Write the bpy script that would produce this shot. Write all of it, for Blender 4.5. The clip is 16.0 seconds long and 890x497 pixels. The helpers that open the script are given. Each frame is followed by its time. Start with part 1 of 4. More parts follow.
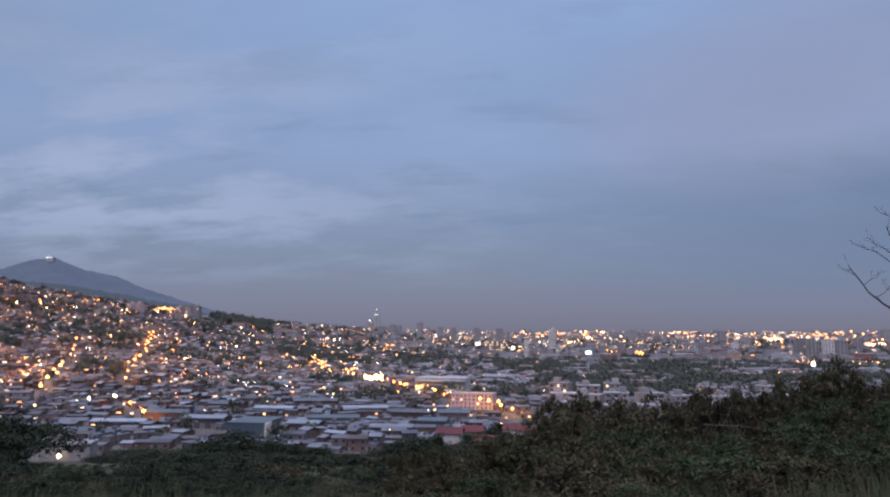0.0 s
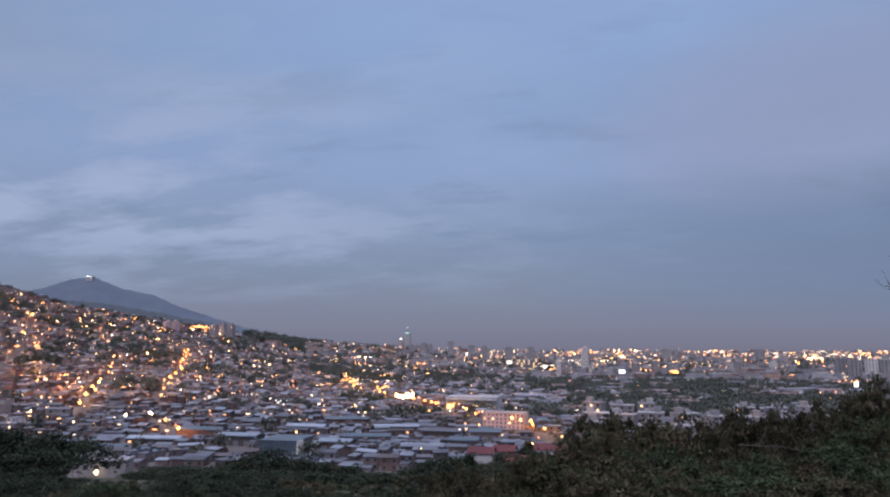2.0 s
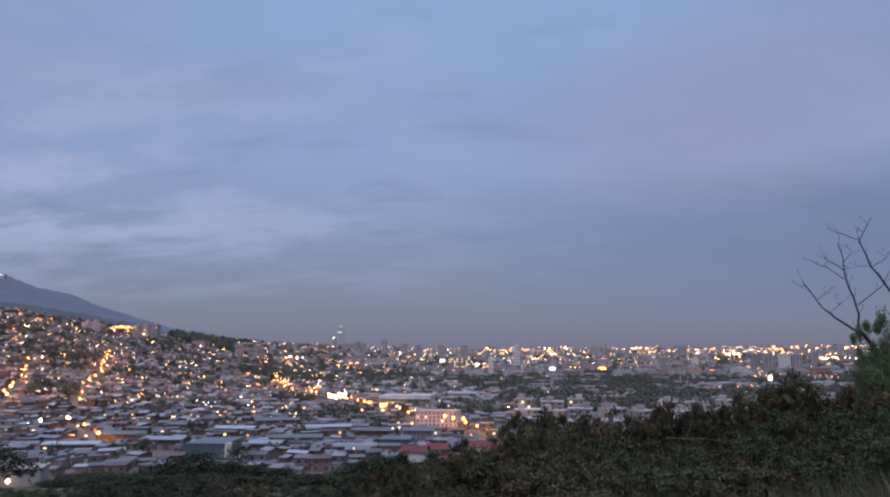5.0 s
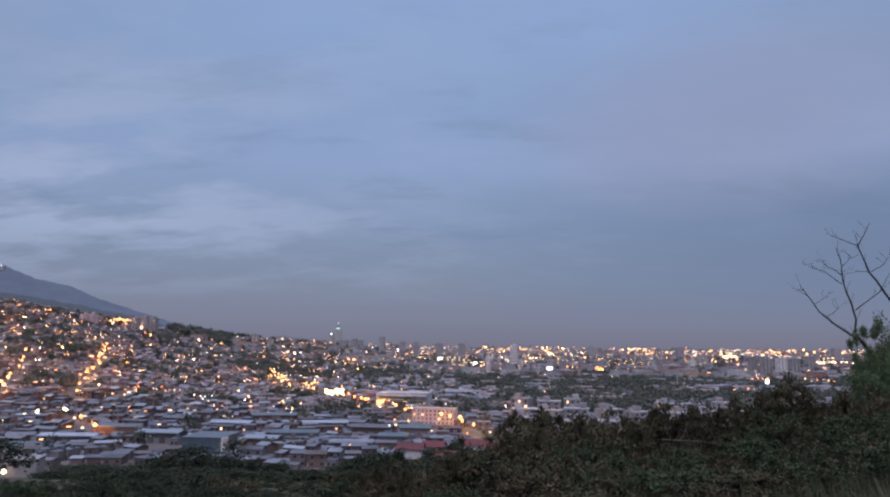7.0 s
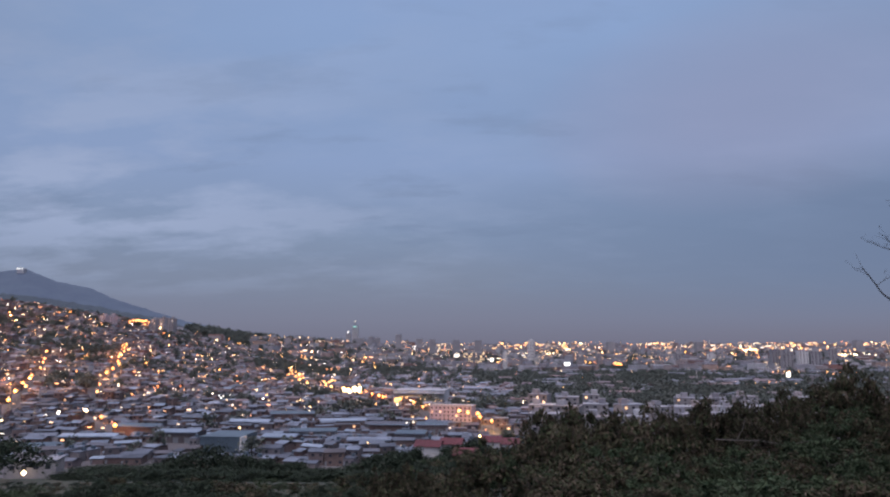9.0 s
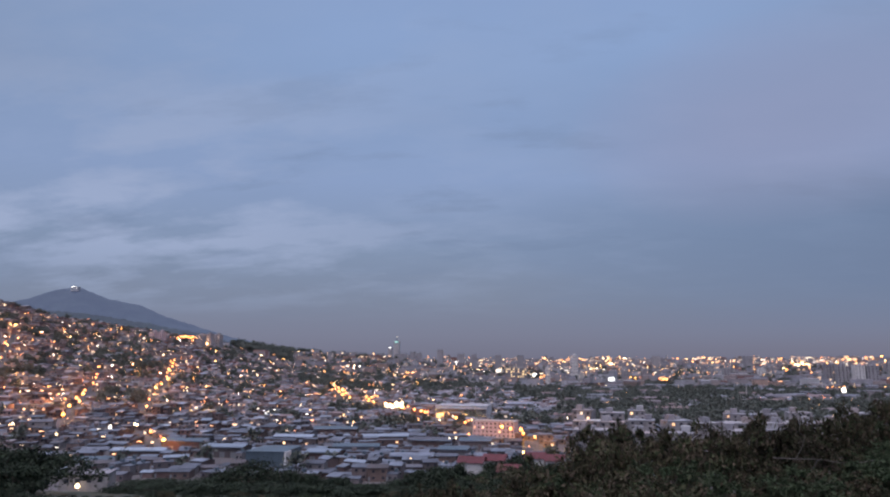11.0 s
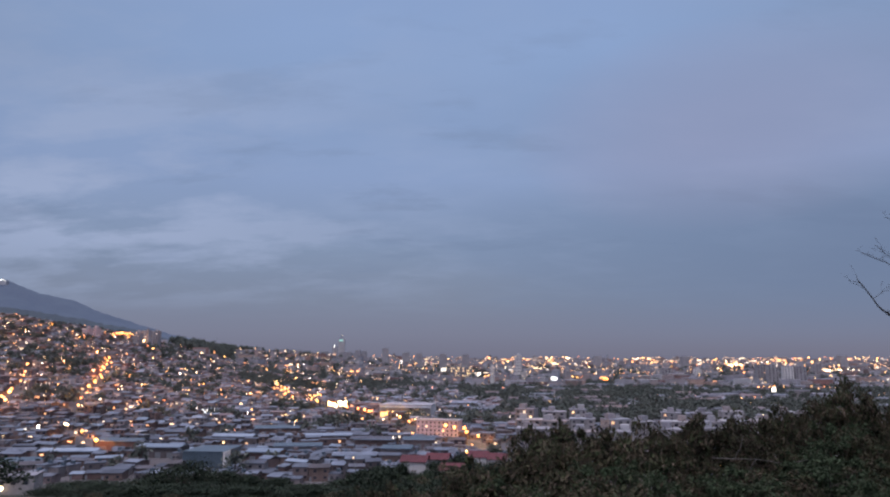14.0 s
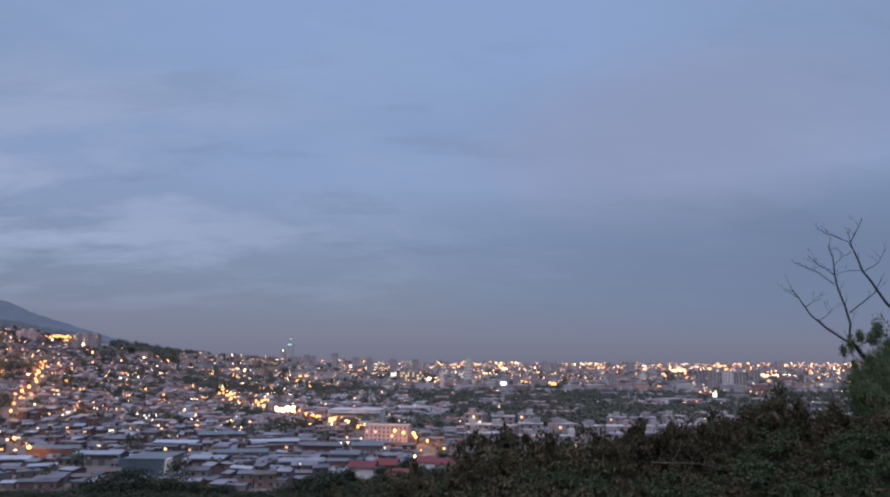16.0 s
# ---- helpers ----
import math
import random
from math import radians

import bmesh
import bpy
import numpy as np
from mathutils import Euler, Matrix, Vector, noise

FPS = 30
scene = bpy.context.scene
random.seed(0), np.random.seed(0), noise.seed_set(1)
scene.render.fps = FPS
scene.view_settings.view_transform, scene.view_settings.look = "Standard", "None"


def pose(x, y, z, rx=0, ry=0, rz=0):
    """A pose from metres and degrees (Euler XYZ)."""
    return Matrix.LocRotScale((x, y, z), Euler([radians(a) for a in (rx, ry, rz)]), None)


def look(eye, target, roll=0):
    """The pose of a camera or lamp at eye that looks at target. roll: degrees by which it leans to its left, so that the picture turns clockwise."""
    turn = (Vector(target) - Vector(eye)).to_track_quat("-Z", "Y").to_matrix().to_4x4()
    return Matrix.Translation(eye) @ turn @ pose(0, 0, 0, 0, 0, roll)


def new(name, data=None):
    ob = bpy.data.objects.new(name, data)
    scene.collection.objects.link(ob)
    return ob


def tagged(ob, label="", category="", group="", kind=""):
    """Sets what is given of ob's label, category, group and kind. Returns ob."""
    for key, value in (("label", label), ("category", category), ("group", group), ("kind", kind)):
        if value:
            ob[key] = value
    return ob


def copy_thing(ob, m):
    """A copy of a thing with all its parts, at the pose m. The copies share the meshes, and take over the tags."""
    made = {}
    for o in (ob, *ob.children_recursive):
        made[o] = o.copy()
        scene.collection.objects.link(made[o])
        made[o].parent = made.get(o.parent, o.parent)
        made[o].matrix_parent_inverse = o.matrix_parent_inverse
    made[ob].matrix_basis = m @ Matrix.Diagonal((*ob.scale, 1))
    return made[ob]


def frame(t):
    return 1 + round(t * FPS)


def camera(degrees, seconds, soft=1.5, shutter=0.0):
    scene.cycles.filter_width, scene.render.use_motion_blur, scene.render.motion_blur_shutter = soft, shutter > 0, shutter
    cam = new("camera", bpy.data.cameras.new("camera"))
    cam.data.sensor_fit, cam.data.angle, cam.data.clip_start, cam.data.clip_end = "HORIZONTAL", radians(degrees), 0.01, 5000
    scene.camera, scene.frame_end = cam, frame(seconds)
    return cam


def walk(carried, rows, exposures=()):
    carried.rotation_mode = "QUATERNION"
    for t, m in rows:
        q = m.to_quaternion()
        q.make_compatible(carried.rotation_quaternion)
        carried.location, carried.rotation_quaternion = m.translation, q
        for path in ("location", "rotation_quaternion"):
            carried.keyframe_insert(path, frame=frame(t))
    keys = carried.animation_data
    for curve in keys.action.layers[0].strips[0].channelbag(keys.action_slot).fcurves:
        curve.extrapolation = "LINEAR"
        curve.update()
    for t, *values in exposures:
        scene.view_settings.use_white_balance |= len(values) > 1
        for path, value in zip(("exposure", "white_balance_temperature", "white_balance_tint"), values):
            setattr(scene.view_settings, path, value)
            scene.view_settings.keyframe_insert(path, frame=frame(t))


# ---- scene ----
cam = camera(65.93, 16.0, soft=2.2, shutter=0.0)
EYE = 1.6
# seconds, metres right, ahead and up of the stand, degrees of yaw, pitch and roll
ROWS = [
    (0.0, 0.077, -1.195, 0.119, 3.061, 6.730, -0.004),
    (0.5, 0.110, -1.221, 0.111, 4.446, 7.258, -0.507),
    (1.0, 0.185, -1.238, 0.103, 7.884, 7.729, -0.103),
    (1.5, 0.194, -1.284, 0.096, 7.929, 8.192, -0.197),
    (2.0, 0.139, -1.268, 0.094, 5.646, 8.239, 0.081),
    (2.5, 0.095, -1.298, 0.096, 3.658, 8.224, 0.344),
    (3.0, 0.053, -1.297, 0.088, 1.789, 8.540, 0.357),
    (5.3, 0.018, -1.306, 0.100, 0.067, 8.057, -0.397),
    (5.5, 0.038, -1.317, 0.102, 0.955, 7.991, -0.327),
    (6.0, 0.047, -1.298, 0.111, 1.420, 7.553, -0.190),
    (6.5, 0.044, -1.318, 0.098, 1.277, 8.190, -0.042),
    (7.0, 0.012, -1.357, 0.107, 0.019, 7.954, 0.562),
    (7.5, 0.016, -1.326, 0.104, 0.165, 7.970, 0.470),
    (8.0, 0.004, -0.499, 0.043, -0.070, 7.498, 0.359),
    (8.5, -0.019, 0.959, -0.071, 0.515, 8.052, -0.017),
    (9.0, -0.032, 0.950, -0.076, 1.291, 7.701, -0.158),
    (9.5, -0.043, 0.980, -0.084, 1.857, 7.380, -0.335),
    (10.0, -0.060, 0.987, -0.085, 2.757, 7.352, -0.540),
    (10.2, -0.067, 0.961, -0.077, 3.345, 7.714, -0.298),
    (12.3, -0.172, 1.553, -0.079, 5.556, 9.353, -0.731),
    (12.5, -0.170, 1.622, -0.085, 5.265, 9.243, -0.547),
    (13.0, -0.150, 1.622, -0.081, 4.616, 9.387, -0.345),
    (13.5, -0.108, 1.621, -0.088, 3.118, 9.128, -0.434),
    (14.0, -0.024, 1.635, -0.097, 0.240, 8.850, 0.028),
    (14.5, 0.010, 1.638, -0.096, -0.849, 8.869, 0.415),
    (15.0, 0.014, 1.644, -0.100, -0.998, 8.769, 0.342),
    (15.5, 0.051, 1.670, -0.095, -2.310, 8.976, 0.212),
    (16.0, 0.096, 1.676, -0.087, -3.827, 9.257, 0.208),
]
walk(cam, [(t, pose(x, y, EYE + z, 90 + pitch, 0, yaw) @ pose(0, 0, 0, 0, 0, roll)) for t, x, y, z, yaw, pitch, roll in ROWS],
     exposures=((0.0, 0.08), (7.5, 0.04), (9.0, 0.0), (16.0, 0.0)))

# ---- sky and light: dusk after sunset, thin high cloud ----
world = bpy.data.worlds.new("dusk_sky")
scene.world = world
world.use_nodes = True


def link_math(nt, op, a, b=None, clamp=False):
    n = nt.nodes.new("ShaderNodeMath")
    n.operation, n.use_clamp = op, clamp
    for i, v in enumerate((a, b)):
        if v is None:
            continue
        if isinstance(v, (int, float)):
            n.inputs[i].default_value = v
        else:
            nt.links.new(v, n.inputs[i])
    return n.outputs[0]


def ramp(nt, fac, stops):
    n = nt.nodes.new("ShaderNodeValToRGB")
    els = n.color_ramp.elements
    while len(els) < len(stops):
        els.new(0.5)
    for el, (p, c) in zip(els, stops):
        el.position, el.color = p, (*c, 1)
    nt.links.new(fac, n.inputs[0])
    return n.outputs[0]


def mix(nt, fac, a, b, blend="MIX"):
    n = nt.nodes.new("ShaderNodeMix")
    n.data_type, n.blend_type = "RGBA", blend
    for sock, v in ((n.inputs[0], fac), (n.inputs[6], a), (n.inputs[7], b)):
        if isinstance(v, (int, float)):
            sock.default_value = v
        elif isinstance(v, tuple):
            sock.default_value = (*v, 1)
        else:
            nt.links.new(v, sock)
    return n.outputs[2]


def noise_tex(nt, vec, scale, detail=4.0, rough=0.55):
    n = nt.nodes.new("ShaderNodeTexNoise")
    n.inputs["Scale"].default_value, n.inputs["Detail"].default_value, n.inputs["Roughness"].default_value = scale, detail, rough
    nt.links.new(vec, n.inputs["Vector"])
    return n.outputs["Fac"]


def build_sky():
    nt = world.node_tree
    bg = nt.nodes["Background"]
    co = nt.nodes.new("ShaderNodeTexCoord")
    sep = nt.nodes.new("ShaderNodeSeparateXYZ")
    nt.links.new(co.outputs["Generated"], sep.inputs[0])
    z = link_math(nt, "MAXIMUM", sep.outputs[2], 0.0)
    base = ramp(nt, z, [(0.0, (0.178, 0.180, 0.250)), (0.03, (0.200, 0.214, 0.297)), (0.08, (0.210, 0.250, 0.350)), (0.15, (0.225, 0.293, 0.435)),
                        (0.25, (0.258, 0.348, 0.560)), (0.40, (0.262, 0.372, 0.610)), (0.60, (0.245, 0.345, 0.580)), (1.0, (0.22, 0.30, 0.48))])
    # the cloud sheet, seen in perspective
    up = link_math(nt, "ADD", z, 0.22)
    vec = nt.nodes.new("ShaderNodeCombineXYZ")
    nt.links.new(link_math(nt, "DIVIDE", sep.outputs[0], up), vec.inputs[0])
    nt.links.new(link_math(nt, "DIVIDE", sep.outputs[1], up), vec.inputs[1])
    streak = nt.nodes.new("ShaderNodeMapping")
    streak.inputs["Rotation"].default_value = (0, 0, 0.12)
    streak.inputs["Scale"].default_value = (0.62, 1.0, 1.0)
    streak.inputs["Location"].default_value = (2.3, 0.78, 0.0)
    nt.links.new(vec.outputs[0], streak.inputs[0])
    shear = nt.nodes.new("ShaderNodeMapping")
    shear.inputs["Rotation"].default_value = (0, 0, -0.08)
    shear.inputs["Scale"].default_value = (0.5, 1.25, 1.0)
    shear.inputs["Location"].default_value = (7.1, 3.4, 0.0)
    nt.links.new(vec.outputs[0], shear.inputs[0])
    fine = noise_tex(nt, streak.outputs[0], 2.4, 9.0, 0.58)
    broad = noise_tex(nt, streak.outputs[0], 1.0, 4.0, 0.5)
    high = link_math(nt, "MULTIPLY", link_math(nt, "SUBTRACT", z, 0.05), 9.0, True)
    high = link_math(nt, "MULTIPLY", high, link_math(nt, "SUBTRACT", 1.25, link_math(nt, "MULTIPLY", z, 1.9), True))
    left = link_math(nt, "MULTIPLY", link_math(nt, "ADD", link_math(nt, "MULTIPLY", sep.outputs[0], -1.7), 0.25, True), high)
    cl = link_math(nt, "MULTIPLY", link_math(nt, "SUBTRACT", fine, 0.46), 8.0, True)
    cl = link_math(nt, "MULTIPLY", cl, left, True)
    sky = mix(nt, link_math(nt, "MULTIPLY", cl, 0.85), base, (0.365, 0.435, 0.625))
    # duller cloud overhead and off to both sides
    side = link_math(nt, "MULTIPLY", link_math(nt, "SUBTRACT", link_math(nt, "ABSOLUTE", sep.outputs[0]), 0.22), 2.2, True)
    tall = link_math(nt, "MULTIPLY", link_math(nt, "SUBTRACT", z, 0.20), 6.0, True)
    sky = mix(nt, link_math(nt, "MULTIPLY", link_math(nt, "MULTIPLY", side, tall), 0.62), sky, (0.205, 0.270, 0.415))
    dark = link_math(nt, "MULTIPLY", link_math(nt, "MULTIPLY", link_math(nt, "SUBTRACT", 0.53, broad), 7.0, True), high)
    sky = mix(nt, link_math(nt, "MULTIPLY", dark, 0.42), sky, (0.190, 0.265, 0.425))
    # small torn shreds of darker cloud low on the left
    shred = noise_tex(nt, shear.outputs[0], 3.1, 8.0, 0.6)
    shred = link_math(nt, "MULTIPLY", link_math(nt, "MULTIPLY", link_math(nt, "SUBTRACT", shred, 0.56), 11.0, True), high)
    sky = mix(nt, link_math(nt, "MULTIPLY", shred, 0.42), sky, (0.180, 0.240, 0.375))
    wisp = link_math(nt, "MULTIPLY", link_math(nt, "MULTIPLY", link_math(nt, "SUBTRACT", noise_tex(nt, streak.outputs[0], 4.2, 7.0, 0.6), 0.5), 4.0, True), high)
    sky = mix(nt, link_math(nt, "MULTIPLY", wisp, 0.30), sky, (0.335, 0.415, 0.610))
    # the clearer, darker stretch low on the right
    lowz = link_math(nt, "SUBTRACT", z, 0.13)
    band = link_math(nt, "SUBTRACT", 1.0, link_math(nt, "MULTIPLY", link_math(nt, "MULTIPLY", lowz, lowz), 70.0), True)
    right = link_math(nt, "MULTIPLY", link_math(nt, "SUBTRACT", sep.outputs[0], 0.0), 1.9, True)
    sky = mix(nt, link_math(nt, "MULTIPLY", link_math(nt, "MULTIPLY", band, right), 0.75), sky, (0.146, 0.202, 0.330))
    # afterglow on the cloud to the right
    rx = link_math(nt, "SUBTRACT", sep.outputs[0], 0.36)
    rz = link_math(nt, "SUBTRACT", sep.outputs[2], 0.30)
    d2 = link_math(nt, "ADD", link_math(nt, "MULTIPLY", link_math(nt, "MULTIPLY", rx, rx), 14.0), link_math(nt, "MULTIPLY", link_math(nt, "MULTIPLY", rz, rz), 55.0))
    glow = link_math(nt, "MULTIPLY", link_math(nt, "SUBTRACT", 1.0, d2, True), link_math(nt, "ADD", broad, 0.25))
    sky = mix(nt, link_math(nt, "MULTIPLY", glow, 0.60, True), sky, (0.315, 0.305, 0.450))
    nt.links.new(sky, bg.inputs["Color"])
    bg.inputs["Strength"].default_value = 1.0


build_sky()
sun = new("sun", bpy.data.lights.new("sun", "SUN"))
sun.data.energy, sun.data.angle, sun.data.color = 3.0, radians(60), (1.0, 0.88, 1.0)
sun.matrix_world = look((0, 0, 500), (60, 140, 0))
tagged(sun, kind="structure")


# ---- materials ----
def material(name, stops, rough=0.8, scale=0.5, vary=0.35, metallic=0.0, bump=0.0, fine=6.0, gloss=0.5):
    """stops: base colours picked by piece; noise at two scales darkens and lightens them."""
    m = bpy.data.materials.new(name)
    m.use_nodes = True
    nt = m.node_tree
    b = nt.nodes["Principled BSDF"]
    geo, info, co = nt.nodes.new("ShaderNodeNewGeometry"), nt.nodes.new("ShaderNodeObjectInfo"), nt.nodes.new("ShaderNodeTexCoord")
    pick = link_math(nt, "FRACT", link_math(nt, "ADD", geo.outputs["Random Per Island"], info.outputs["Random"]))
    n = len(stops)
    col = ramp(nt, pick, [(i / max(1, n - 1), c) for i, c in enumerate(stops)]) if n > 1 else None
    big = noise_tex(nt, geo.outputs["Position"], scale, 4.0)
    small = noise_tex(nt, geo.outputs["Position"], scale * fine, 5.0)
    v = link_math(nt, "ADD", link_math(nt, "MULTIPLY", big, 0.6), link_math(nt, "MULTIPLY", small, 0.4))
    v = link_math(nt, "ADD", link_math(nt, "MULTIPLY", link_math(nt, "SUBTRACT", v, 0.5), 4 * vary), 1.0)
    shade = nt.nodes.new("ShaderNodeCombineColor")
    for i in range(3):
        nt.links.new(v, shade.inputs[i])
    nt.links.new(mix(nt, 1.0, col if col is not None else stops[0], shade.outputs[0], "MULTIPLY"), b.inputs["Base Color"])
    b.inputs["Specular IOR Level"].default_value = gloss
    b.inputs["Roughness"].default_value, b.inputs["Metallic"].default_value = rough, metallic
    if bump:
        bp = nt.nodes.new("ShaderNodeBump")
        bp.inputs["Strength"].default_value, bp.inputs["Distance"].default_value = bump, 0.1
        nt.links.new(small, bp.inputs["Height"])
        nt.links.new(bp.outputs[0], b.inputs["Normal"])
    return m


def emitter(name, stops, strength, spread=1.0):
    m = bpy.data.materials.new(name)
    m.use_nodes = True
    nt = m.node_tree
    b = nt.nodes["Principled BSDF"]
    geo, info = nt.nodes.new("ShaderNodeNewGeometry"), nt.nodes.new("ShaderNodeObjectInfo")
    pick = link_math(nt, "FRACT", link_math(nt, "ADD", geo.outputs["Random Per Island"], info.outputs["Random"]))
    b.inputs["Base Color"].default_value = (0.8, 0.7, 0.5, 1)
    nt.links.new(ramp(nt, pick, stops), b.inputs["Emission Color"])
    odds = link_math(nt, "POWER", link_math(nt, "FRACT", link_math(nt, "MULTIPLY", pick, 7.31)), spread)
    power = link_math(nt, "ADD", link_math(nt, "MULTIPLY", odds, strength * 0.6 * (1 + spread)), strength * (0.4 if spread == 1.0 else 0.12))
    nt.links.new(power, b.inputs["Emission Strength"])
    return m


